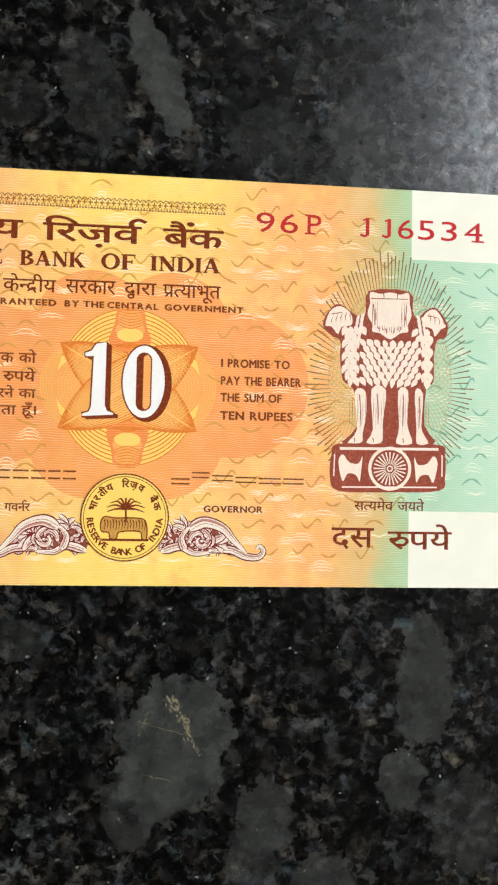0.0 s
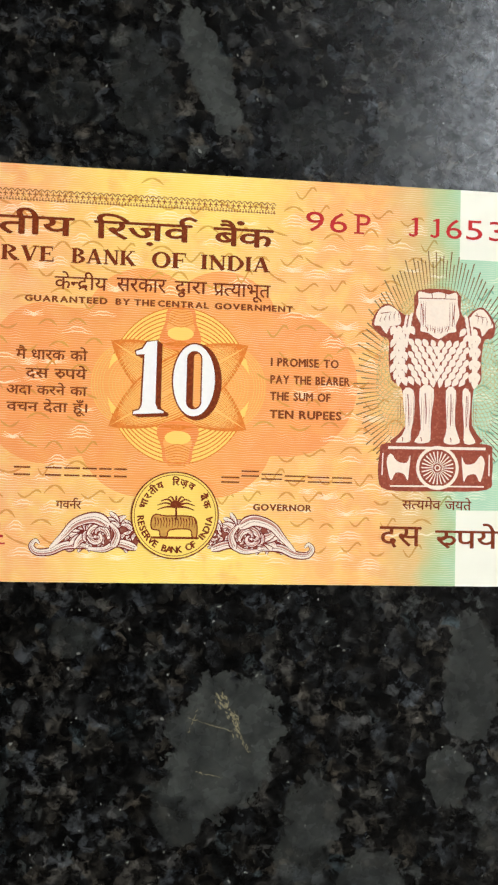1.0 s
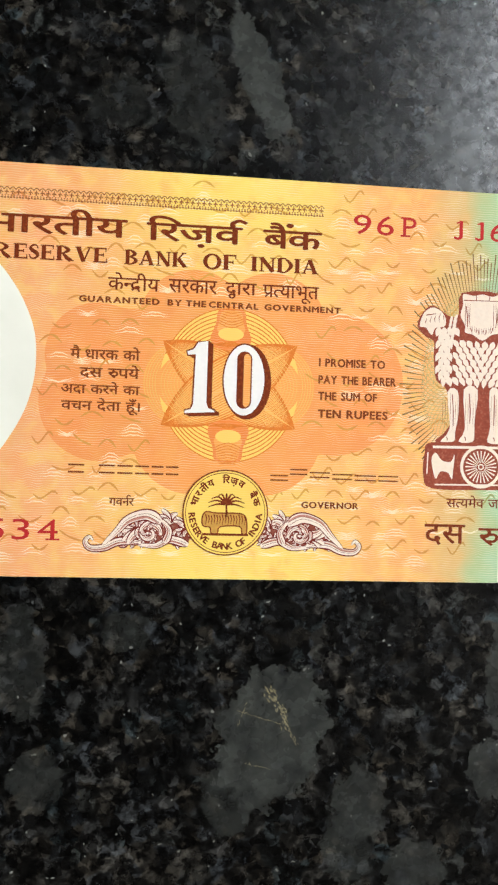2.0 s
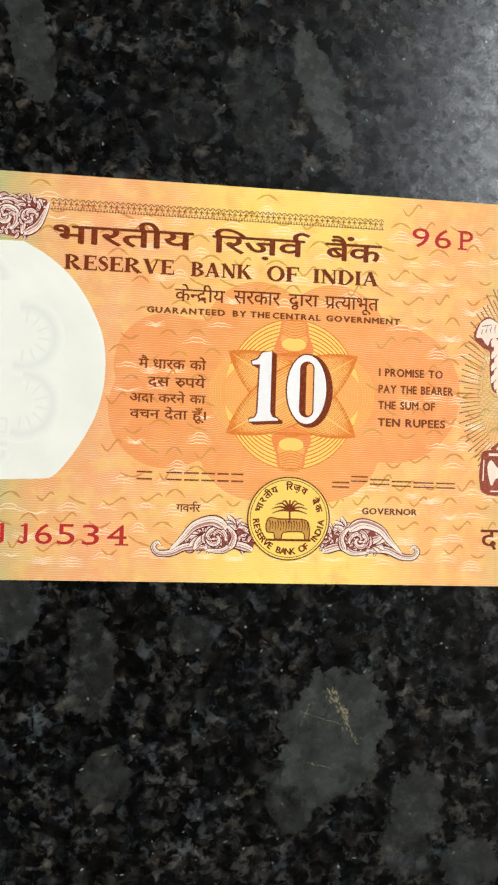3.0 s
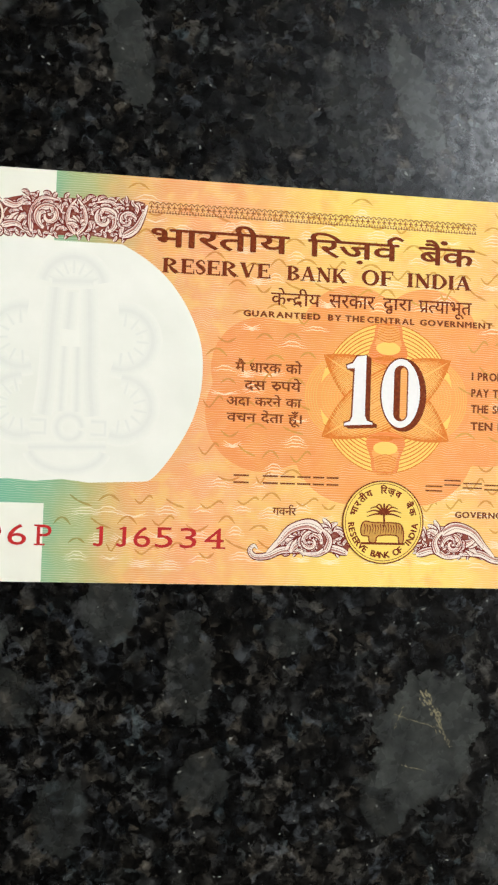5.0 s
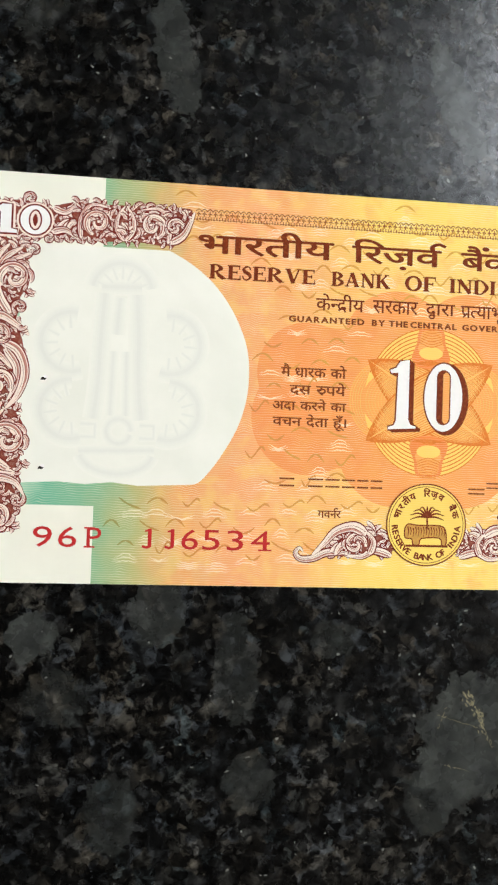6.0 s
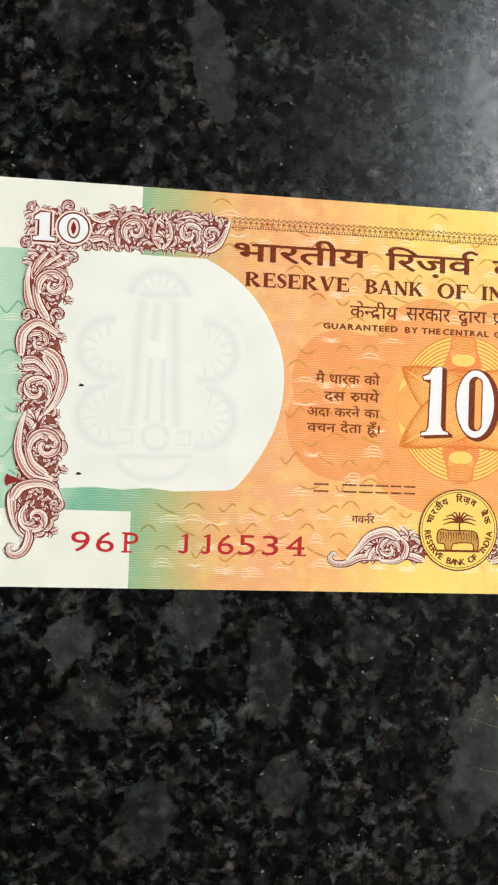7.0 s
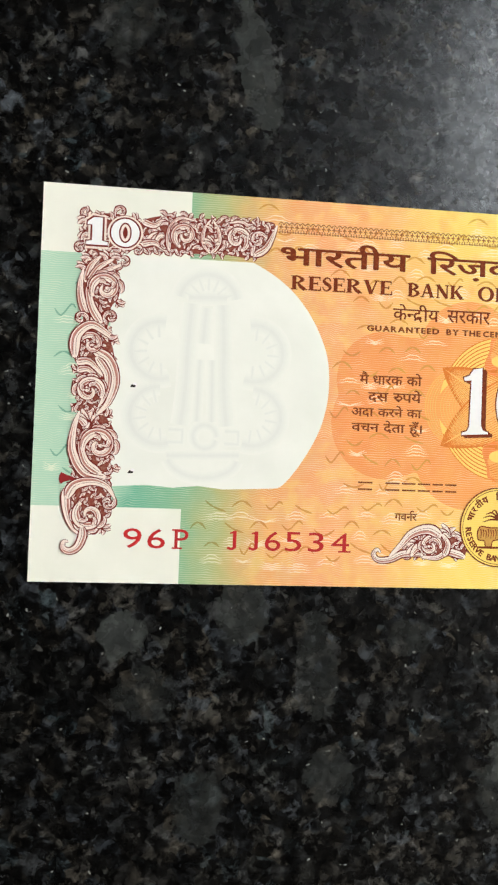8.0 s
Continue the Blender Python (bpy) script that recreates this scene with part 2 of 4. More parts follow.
def fill(loops, z, mat):
    """A flat shape inside closed outlines; an outline within another is a hole."""
    cu = bpy.data.curves.new("shape", "CURVE")
    cu.dimensions, cu.fill_mode = "2D", "BOTH"
    for pts in loops:
        sp = cu.splines.new("POLY")
        sp.points.add(len(pts) - 1)
        for p, (x, y) in zip(sp.points, pts):
            p.co = (x, y, 0, 1)
        sp.use_cyclic_u = True
    me = curve_mesh(cu, mat)
    me.transform(Matrix.Diagonal((MM, MM, MM, 1)))
    me.transform(Matrix.Translation((0, 0, level(z))))
    return me


def smooth_line(pts, steps=8, closed=False):
    """A Catmull-Rom line through points."""
    p = [Vector((a[0], a[1])) for a in pts]
    n, out = len(p), []
    for i in range(n if closed else n - 1):
        a, b = p[i], p[(i + 1) % n]
        z0 = p[i - 1] if closed or i else a
        z1 = p[(i + 2) % n] if closed or i + 2 < n else b
        for s in range(steps):
            t = s / steps
            out.append(0.5 * (2 * a + (b - z0) * t + (2 * z0 - 5 * a + 4 * b - z1) * t * t + (3 * a - z0 - 3 * b + z1) * t ** 3))
    if not closed:
        out.append(p[-1])
    return [(v.x, v.y) for v in out]


class Pen:
    """Collects flat strokes of changing width into one mesh."""

    def __init__(self):
        self.v, self.f = [], []

    def stroke(self, pts, w0, w1=None, z=0.0, taper=False, closed=False):
        n = len(pts)
        w1 = w0 if w1 is None else w1
        start = len(self.v)
        for i, (x, y) in enumerate(pts):
            a = pts[i - 1] if (i or closed) else pts[i]
            b = pts[(i + 1) % n] if (i + 1 < n or closed) else pts[i]
            dx, dy = b[0] - a[0], b[1] - a[1]
            d = math.hypot(dx, dy) or 1.0
            t = i / max(1, n - 1)
            w = (w0 + (w1 - w0) * t) / 2 * (1.0 if not taper else math.sin(math.pi * (0.06 + 0.88 * t)) if taper != "leaf" else (1 - t) ** 0.55 * min(1.0, 0.35 + 4.5 * t) + 0.06)
            for s in (1, -1):
                self.v.append(((x - s * dy / d * w) * MM, (y + s * dx / d * w) * MM, level(z)))
        for i in range(n if closed else n - 1):
            a, b = start + 2 * i, start + 2 * ((i + 1) % n)
            self.f.append((a, a + 1, b + 1, b))
        return self

    def ribbon(self, pts, widths, z=0.0, closed=False):
        """A stroke whose width is given point by point, in turn along its length."""
        n, start = len(pts), len(self.v)
        for i, (x, y) in enumerate(pts):
            a = pts[i - 1] if (i or closed) else pts[i]
            b = pts[(i + 1) % n] if (i + 1 < n or closed) else pts[i]
            dx, dy = b[0] - a[0], b[1] - a[1]
            d = math.hypot(dx, dy) or 1.0
            t = i / max(1, n - 1) * (len(widths) - 1)
            j = min(int(t), len(widths) - 2)
            w = (widths[j] + (widths[j + 1] - widths[j]) * (t - j)) / 2
            for s in (1, -1):
                self.v.append(((x - s * dy / d * w) * MM, (y + s * dx / d * w) * MM, level(z)))
        for i in range(n if closed else n - 1):
            a, b = start + 2 * i, start + 2 * ((i + 1) % n)
            self.f.append((a, a + 1, b + 1, b))
        return self

    def blob(self, pts, z=0.0):
        start = len(self.v)
        self.v += [(x * MM, y * MM, level(z)) for x, y in pts]
        self.f.append(tuple(range(start, start + len(pts))))
        return self

    def mesh(self, name, mat):
        return mesh_of(name, self.v, self.f, mat)


def ring(cx, cy, rx, ry=None, n=48, a0=0.0, a1=360.0, turn=0.0):
    ry = rx if ry is None else ry
    c, s = math.cos(radians(turn)), math.sin(radians(turn))
    full = abs(a1 - a0) >= 359.9
    out = []
    for i in range(n if full else n + 1):
        a = radians(a0 + (a1 - a0) * i / n)
        x, y = rx * math.cos(a), ry * math.sin(a)
        out.append((cx + c * x - s * y, cy + s * x + c * y))
    return out


def leaf(cx, cy, length, width, turn, n=8):
    c, s = math.cos(radians(turn)), math.sin(radians(turn))
    up = [(length * i / n, width / 2 * math.sin(math.pi * (i / n) ** 0.8)) for i in range(n + 1)]
    pts = up + [(x, -y * 0.7) for x, y in up[-2:0:-1]]
    return [(cx + c * x - s * y, cy + s * x + c * y) for x, y in pts]


def spiral(cx, cy, r0, a0, turns, r1=0.3, n=36):
    out = []
    for i in range(n + 1):
        t = i / n
        a, r = radians(a0 + 360 * turns * t), r0 + (r1 - r0) * t ** 0.85
        out.append((cx + r * math.cos(a), cy + r * math.sin(a)))
    return out


def text_mesh(body, mat, bold=0.0):
    cu = bpy.data.curves.new("words", "FONT")
    cu.body, cu.offset, cu.resolution_u = body, bold, 3
    return curve_mesh(cu, mat)


def heavy(me, mat, bold):
    """Thicken letters by laying copies a hair apart."""
    if not bold:
        return me
    copies = []
    for i, (dx, dy) in enumerate(((-1, 0), (1, 0), (0, -0.7), (0, 0.7), (-0.7, 0.5), (0.7, -0.5))):
        c = me.copy()
        c.transform(Matrix.Translation((dx * bold, dy * bold, 0.0008 * (i + 1))))
        copies.append(c)
    return joined([me] + copies, mat)


def bounds(me):
    co = np.empty(len(me.vertices) * 3)
    me.vertices.foreach_get("co", co)
    co = co.reshape(-1, 3)
    return co[:, 0].min(), co[:, 1].min(), co[:, 0].max(), co[:, 1].max()


def fit_box(me, x0, y0, x1, y1, z):
    """Scale and shift a flat mesh so that it fills a box in the plan."""
    a, b, c, d = bounds(me)
    sx, sy = (x1 - x0) / max(c - a, 1e-6), (y1 - y0) / max(d - b, 1e-6)
    me.transform(Matrix.Translation((x0 * MM, y0 * MM, level(z))) @ Matrix.Diagonal((sx * MM, sy * MM, MM * INK, 1)) @ Matrix.Translation((-a, -b, 0)))
    return me


def joined(meshes, mat):
    """One mesh out of several."""
    bm = bmesh.new()
    for me in meshes:
        bm.from_mesh(me)
        bpy.data.meshes.remove(me)
    out = bpy.data.meshes.new("joined")
    bm.to_mesh(out)
    bm.free()
    out.materials.append(mat)
    return out


# ---- setting: a plain room round the counter ----
floor = tagged(box("floor", -2.0, -1.9, -1.0, 2.4, 2.3, -0.9, FLOOR), "grey screed floor of the room", "floor", kind="structure")
ceiling = tagged(box("ceiling", -2.0, -1.9, 1.75, 2.4, 2.3, 1.85, CEIL), "unseen plain ceiling, darkened so the stone mirrors little", "ceiling", kind="structure")
wall_north = tagged(box("wall_north", -2.1, 2.2, -0.9, 2.5, 2.3, 1.75, WALL), "plain painted wall behind the counter", "wall", kind="structure")
wall_south = tagged(box("wall_south", -2.1, -1.9, -0.9, 2.5, -1.8, 1.75, WALL), "plain painted wall", "wall", kind="structure")
wall_west = tagged(box("wall_west", -2.0, -1.8, -0.9, -1.9, 2.2, 1.75, WALL), "plain painted wall", "wall", kind="structure")


def fill_light_wall():
    """The east wall, unseen; its opening is added to hold the fill lamp."""
    bm = bmesh.new()
    for y0, z0, y1, z1 in ((-1.8, -0.9, -0.9, 1.75), (0.9, -0.9, 2.2, 1.75), (-0.9, -0.9, 0.9, 0.15), (-0.9, 1.55, 0.9, 1.75)):
        bmesh.ops.create_cube(bm, size=1, matrix=Matrix.LocRotScale((2.35, (y0 + y1) / 2, (z0 + z1) / 2), None, (0.1, y1 - y0, z1 - z0)))
    me = bpy.data.meshes.new("wall_east")
    bm.to_mesh(me)
    bm.free()
    me.materials.append(WALL)
    tagged(new("wall_east", me), "plain painted wall, unseen, with an opening added for the fill light", "wall", kind="structure")
    # unseen area lamp, added to brighten the note and stone from the right
    lamp = bpy.data.lights.new("side_fill_light", "AREA")
    lamp.shape, lamp.size, lamp.size_y, lamp.energy, lamp.color = "RECTANGLE", 1.8, 1.4, SIDE_FILL, (1.0, 0.965, 0.90)
    new("side_fill_light", lamp).matrix_world = look((2.36, 0, 0.85), (0.06, 0.03, 0.6))


fill_light_wall()


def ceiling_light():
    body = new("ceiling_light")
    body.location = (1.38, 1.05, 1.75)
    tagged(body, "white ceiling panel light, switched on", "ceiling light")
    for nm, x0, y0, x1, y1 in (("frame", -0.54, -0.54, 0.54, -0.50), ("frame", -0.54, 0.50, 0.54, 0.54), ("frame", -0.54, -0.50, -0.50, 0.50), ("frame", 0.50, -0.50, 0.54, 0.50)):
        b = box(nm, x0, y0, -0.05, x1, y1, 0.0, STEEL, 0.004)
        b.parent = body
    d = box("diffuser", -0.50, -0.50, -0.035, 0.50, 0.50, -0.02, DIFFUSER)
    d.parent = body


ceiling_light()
base = tagged(box("counter_base", -0.85, -0.28, -0.9, 1.05, 0.40, -0.03, WALL), "plain masonry base under the counter", "counter base", kind="structure")
slab = tagged(box("granite_countertop", -0.9, -0.3, -0.03, 1.1, 0.42, 0.0, GRANITE, 0.003), "polished black granite countertop with grey crystals and flecks", "countertop")


def vein_streaks():
    pen = Pen()
    for x0, y0, x1, y1, spread, n in ((83.6, -16.4, 86.2, -20.6, 0.42, 40), (85.9, -19.8, 87.0, -22.6, 0.3, 26), (86.8, -22.0, 88.5, -25.6, 0.14, 18), (79.0, -20.2, 85.8, -22.2, 0.05, 22), (79.2, -22.6, 80.6, -18.8, 0.05, 10), (80.5, -28.2, 84.5, -29.2, 0.05, 10)):
        for q in range(n):
            t = (q + random.random()) / n
            x, y = x0 + (x1 - x0) * t + random.gauss(0, spread), y0 + (y1 - y0) * t + random.gauss(0, spread)
            a, d = math.atan2(y1 - y0, x1 - x0) + random.gauss(0, 0.3), random.uniform(0.15, 0.42)
            pen.stroke([(x - d * math.cos(a), y - d * math.sin(a)), (x, y), (x + d * math.cos(a), y + d * math.sin(a))], random.uniform(0.08, 0.1 + spread * 0.6), None, 0.004 + 0.0001 * q, True)
    part("mineral_vein", pen.mesh("mineral_vein", VEIN), slab, "pale yellowish mineral vein in the stone", "stuff")


vein_streaks()

# ---- the banknote ----
note = tagged(new("banknote"), "orange, yellow and green ten-rupee banknote lying flat on granite", "banknote")


def paper_sheet():
    """The sheet: real thickness, a faint lift along its edges."""
    nx, ny = 70, 34
    verts, faces = [], []
    for z in (TOP, 0.015):
        for j in range(ny + 1):
            for i in range(nx + 1):
                verts.append((137 * i / nx * MM, 63 * j / ny * MM, z * MM))
    at = lambda i, j, s: s * (nx + 1) * (ny + 1) + j * (nx + 1) + i
    for j in range(ny):
        for i in range(nx):
            faces.append((at(i, j, 0), at(i + 1, j, 0), at(i + 1, j + 1, 0), at(i, j + 1, 0)))
            faces.append((at(i, j, 1), at(i, j + 1, 1), at(i + 1, j + 1, 1), at(i + 1, j, 1)))
    for i in range(nx):
        faces.append((at(i, 0, 1), at(i + 1, 0, 1), at(i + 1, 0, 0), at(i, 0, 0)))
        faces.append((at(i, ny, 0), at(i + 1, ny, 0), at(i + 1, ny, 1), at(i, ny, 1)))
    for j in range(ny):
        faces.append((at(0, j, 0), at(0, j + 1, 0), at(0, j + 1, 1), at(0, j, 1)))
        faces.append((at(nx, j, 1), at(nx, j + 1, 1), at(nx, j + 1, 0), at(nx, j, 0)))
    part("paper", mesh_of("paper", verts, faces, PAPER), note, "crisp off-white banknote paper")


paper_sheet()
L = [TOP + 0.012 * i for i in range(0, 9)]  # heights of the layers of print
WINDOW_EDGE = [(33.8, 52.2), (37.4, 50.2), (40.7, 47.5), (43.2, 44.4), (45.0, 41.2), (46.3, 37.8), (46.8, 34.4), (46.7, 30.4), (45.9, 26.6), (44.7, 23.6), (43.2, 20.9), (41.4, 18.2), (39.4, 16.0), (37.6, 15.6)]


def backgrounds():
    pen = Pen()
    for x0, y0, x1, y1 in ((23.45, 0, 120.3, 63), (0, 11.95, 23.45, 52.1), (120.3, 11.9, 137, 51.8)):
        pen.blob([(x0, y0), (x1, y0), (x1, y1), (x0, y1)], L[1])
    part("printed_background", pen.mesh("printed_background", TINT), note, "rainbow background of fine waved lines, green to orange to yellow")
    edge = [(11.2, 15.2), (11.2, 52.2)] + smooth_line(WINDOW_EDGE, 5) + [(30, 15.25), (26, 15.7), (22, 15.3), (18, 15.6)]
    part("watermark_window", fill([edge], L[2], BLANK), note, "blank white watermark window")
    # the orange panel of joined lobes
    lobes = ((56.2, 34.0, 8.1), (56.6, 26.9, 9.2), (62.0, 30.2, 11.2), (92.8, 30.9, 11.3), (70.6, 39.2, 8.7), (82.8, 39.2, 8.8), (71.0, 22.6, 9.6), (81.5, 22.6, 9.6))
    pts = []
    for i in range(240):
        a = 2 * math.pi * i / 240
        dx, dy, far = math.cos(a), math.sin(a), 8.0
        for cx, cy, r in lobes:
            px, py = cx - 76.3, cy - 30.4
            m = px * dx + py * dy
            h = r * r - (px * px + py * py - m * m)
            if h > 0:
                far = max(far, m + math.sqrt(h))
        pts.append((76.3 + far * dx, 30.4 + far * dy))
    part("orange_panel", fill([pts], L[2], LOBE), note, "deep orange lobed panel")


backgrounds()


def scattered_marks():
    """The zigzag and arched line marks strewn over the background, and the pale swellings of its lines."""
    dark, cool, pale = Pen(), Pen(), Pen()
    rng = random.Random(5)
    k = laid = 0
    for row in range(17):
        for col in range(29):
            x = 2.2 + col * 4.9 + (2.4 if row % 2 else 0) + rng.uniform(-0.9, 0.9)
            y = 1.6 + row * 3.75 + rng.uniform(-0.7, 0.7)
            in_band = 25.5 < x < 118 or (14.6 < y < 50.4 and x > 3)
            if not in_band or x > 134 or y < 2.6 or y > 61.2 or (12 < x < 48 and 15 < y < 53):
                continue
            if 64 < x < 89 and 17 < y < 43:
                continue
            k += 1
            kind, h, w = rng.choice("aazzsu"), rng.uniform(0.7, 1.3), rng.uniform(2.2, 3.6)
            if kind in "au":
                sg = 1 if kind == "a" else -0.8
                pts = [(x - w / 2 + w * i / 8, y + sg * h * math.sin(math.pi * i / 8)) for i in range(9)]
            elif kind == "z":
                pts = smooth_line([(x - w / 2, y + h * 0.2), (x - w * 0.15, y - h * 0.7), (x + w * 0.35, y + h * 0.8), (x + w * 0.6, y + h * 0.3)], 3)
            else:
                pts = smooth_line([(x - w / 2, y + h), (x - w * 0.1, y + h * 0.2), (x + w * 0.5, y - h * 0.4)], 3)
            over = L[2] + 0.008 if 47 < x < 105 and 18 < y < 48 else L[1] + 0.006
            (cool if x < 25 or x > 119 else dark).ribbon(pts, (0.10, 0.34, 0.22, 0.40, 0.10), over + 0.0004 * (k % 5))
            if rng.random() < (0.35 if over > L[2] else 0.95):
                wide, px, py = rng.uniform(3.0, 5.6), x + rng.uniform(-1.6, 1.6), y - rng.uniform(0.8, 2.0)
                lines, bulge = rng.choice((2, 3, 4)), rng.uniform(0.3, 0.8) * rng.choice((1, 1, -1))
                for q in range(lines):
                    span = wide * (1 - 0.12 * abs(q - lines / 2))
                    line = [(px - span / 2 + span * i / 14, py - 0.36 * q + bulge * (1 - q / lines) * math.sin(math.pi * i / 14) ** 2 + 0.05 * math.sin(i * 1.5)) for i in range(15)]
                    edge_row = not 13.4 < py < 50.4
                    if px - span / 2 > (24.2 if edge_row else 0.6) and px + span / 2 < (119.8 if edge_row else 136) and 2.4 < py < 61.5 and not (9 < px < 50 and 14 < py < 54.2):
                        laid += 1
                        pale.ribbon(line, (0.02, 0.12, 0.2, 0.12, 0.02), over - 0.005 + 0.0002 * (laid % 23))
    part("line_mark", dark.mesh("line_marks", SQUIG), note, "darker zigzag and arched line marks", "stuff")
    part("green_line_mark", cool.mesh("green_line_marks", TEAL), note, "darker green line marks", "stuff")
    part("pale_line_mark", pale.mesh("pale_line_marks", PALE), note, "pale rippled line marks", "stuff")


scattered_marks()


def rosette():
    """Yellow oval of arcs, four curved petals of fine lines, two upright petals with a small yellow oval each."""
    cx, cy = 76.4, 30.1
    at = lambda sx, sy, pts: [(cx + sx * a, cy + sy * b) for a, b in pts]
    for sx in (1, -1):
        part("rosette_side", fill([ring(cx + sx * 7.2, cy, 6.2, 6.6, 40)], L[2] + 0.004 + 0.001 * sx, ORANGE), note, "light orange bow at the rosette's side")
        pen = Pen()
        for q in range(7):
            pen.stroke(ring(cx + sx * 7.2, cy, 6.0 - 0.42 * q, 6.4 - 0.3 * q, 24, -80 if sx > 0 else 100, 80 if sx > 0 else 260), 0.1, 0.1, L[2] + 0.007 + 0.0003 * q)
        part("rosette_side_line", pen.mesh("rosette_side_line", FAINT), note, "faint yellow side lines of the rosette", "stuff")
    part("rosette_ground", fill([ring(cx, cy, 10.9, 12.1, 72)], L[3], ROSE), note, "yellow rosette ground")
    pen = Pen()
    for q in range(9):
        for s, a0 in enumerate((22, 202)):
            f = (12.0 - 0.62 * q) / 12.0
            pen.stroke(ring(cx, cy, 10.8 * (1 - 0.035 * q), 12.0 * f, 30, a0, a0 + 136), 0.17, 0.17, L[3] + 0.003 + 0.0004 * q + 0.0002 * s)
    part("rosette_arc", pen.mesh("rosette_arc", OLIVE), note, "fine orange arcs of the rosette", "stuff")
    part("rosette_middle", fill([ring(cx, cy, 11.3, 6.6, 60)], L[3] + 0.0085, ORANGE), note, "light orange middle of the rosette")

    def lens(half_width, turn):
        """A pointed oval, 24.4 long."""
        c, s = math.cos(radians(turn)), math.sin(radians(turn))
        run = [-1 + i / 14 for i in range(29)]
        side = [(12.2 * u, half_width * (1 - abs(u) ** 2.3)) for u in run]
        loop = side + [(a, -b) for a, b in side[-2:0:-1]]
        return [(cx + c * a - s * b, cy + s * a + c * b) for a, b in loop]

    # two long ovals that cross, and an upright one, each a bundle of fine lines that draw together at their tips
    for sx in (1, -1):
        lift = 0.002 * (sx + 1)
        ob = part("rosette_petal", fill([lens(4.5, 32 * sx)], L[4] + lift, MELLOW), note, "light orange crossing oval of the rosette")
        pen = Pen()
        for q in range(11):
            pen.stroke(lens(4.4 - 0.39 * q, 32 * sx), 0.3 if q == 0 else 0.15 if q < 3 else 0.09, None, L[4] + lift + 0.001 + 0.0002 * q, closed=True)
        part("petal_line", pen.mesh("petal_line", OLIVE), ob, "fine deep orange lines", "stuff")
        pen = Pen()
        for q in range(7):
            pen.stroke(ring(cx + sx * 1.2, cy, 9.4 - 0.5 * q, 6.6 - 0.5 * q, 30, -62 if sx > 0 else 118, 62 if sx > 0 else 242), 0.08, None, L[4] + 0.0085 + 0.0002 * q + lift * 0.1)
        part("petal_line", pen.mesh("petal_line", FAINT), ob, "faint yellow curved lines", "stuff")
    for sy in (1, -1):
        loop = smooth_line(at(1, sy, ((-2.0, 11.7), (-2.4, 9.6), (-3.2, 7.2), (-2.4, 5.9), (0, 5.4), (2.4, 5.9), (3.2, 7.2), (2.4, 9.6), (2.0, 11.7), (0, 12.0))), 5, True)
        ob = part("rosette_petal", fill([loop], L[4] + 0.012, PETAL), note, "deep orange upright petal of the rosette")
        inner = smooth_line(at(1, sy, ((-1.5, 11.5), (-1.9, 9.8), (-2.1, 8.4), (0, 7.4), (2.1, 8.4), (1.9, 9.8), (1.5, 11.5), (0, 11.7))), 5, True)
        part("petal_inside", fill([inner], L[4] + 0.014, ORANGE), ob, "light orange inside of the petal")
        part("petal_oval", fill([ring(cx, cy + sy * 8.0, 2.0, 1.05, 28)], L[4] + 0.016, ROSE), ob, "small yellow oval")
        pen = Pen()
        for q in range(8):
            y, w = 9.2 + 0.36 * q, 1.95 - 0.09 * q
            pen.stroke(smooth_line(at(1, sy, ((-w, y + 0.5), (0, y - 0.2 + 0.1 * q), (w, y + 0.5))), 5), 0.12, 0.12, L[4] + 0.019 + 0.0005 * q)
            pen.stroke(smooth_line(at(1, sy, ((-2.9 + 0.2 * q, 6.4), (-0.6 * (1 - q / 7), 6.0 + 0.12 * q), (2.9 - 0.2 * q, 6.4))), 5), 0.09, 0.09, L[4] + 0.0192 + 0.0005 * q)
        part("petal_line", pen.mesh("petal_line", OLIVE), ob, kind="stuff")


rosette()


def big_ten():
    """The large white 10 with its brown outline and shadow."""
    one = [(69.8, 34.5), (69.6, 35.2), (70.6, 35.6), (71.3, 36.7), (73.0, 36.9), (73.0, 27.2), (73.3, 26.5), (74.2, 26.2), (74.2, 25.7), (69.5, 25.4), (69.5, 26.0), (70.4, 26.3), (70.7, 27.0), (70.9, 34.7)]
    shade = lambda pts, d: [(x + d, y - d * 0.55) for x, y in pts]
    for i in range(6):
        part("figure_shadow", fill([shade(one, 0.14 * i)], L[5] + 0.001 * i, BROWN), note, "brown shadow of the figure one")
    part("figure_one", fill([one], L[6], WHITE), note, "white figure one")
    part("figure_outline", Pen().stroke(one, 0.24, 0.24, L[6] + 0.006, closed=True).mesh("figure_outline", BROWN), note)
    part("figure_shadow", fill([ring(79.15, 30.75, 3.75, 5.9, 48)], L[5], BROWN), note, "brown shadow of the figure nought")
    def slot(x0, x1, y0, y1):
        """A tall slot with round ends."""
        r, m = (x1 - x0) / 2, (x0 + x1) / 2
        return [(m + r * math.cos(math.pi * i / 10), y1 - r + r * math.sin(math.pi * i / 10)) for i in range(11)] + [(m - r * math.cos(math.pi * i / 10), y0 + r - r * math.sin(math.pi * i / 10)) for i in range(11)]

    part("figure_nought", fill([ring(78.65, 31.0, 3.3, 5.65, 48), slot(77.6, 79.75, 26.6, 35.4)], L[6], WHITE), note, "white figure nought")
    part("figure_outline", Pen().stroke(ring(78.65, 31.0, 3.3, 5.65, 48), 0.22, 0.22, L[6] + 0.006, closed=True).mesh("figure_outline", BROWN), note)
    part("figure_outline", Pen().stroke(slot(77.6, 79.75, 26.6, 35.4), 0.2, 0.2, L[6] + 0.008, closed=True).mesh("figure_outline", BROWN), note)
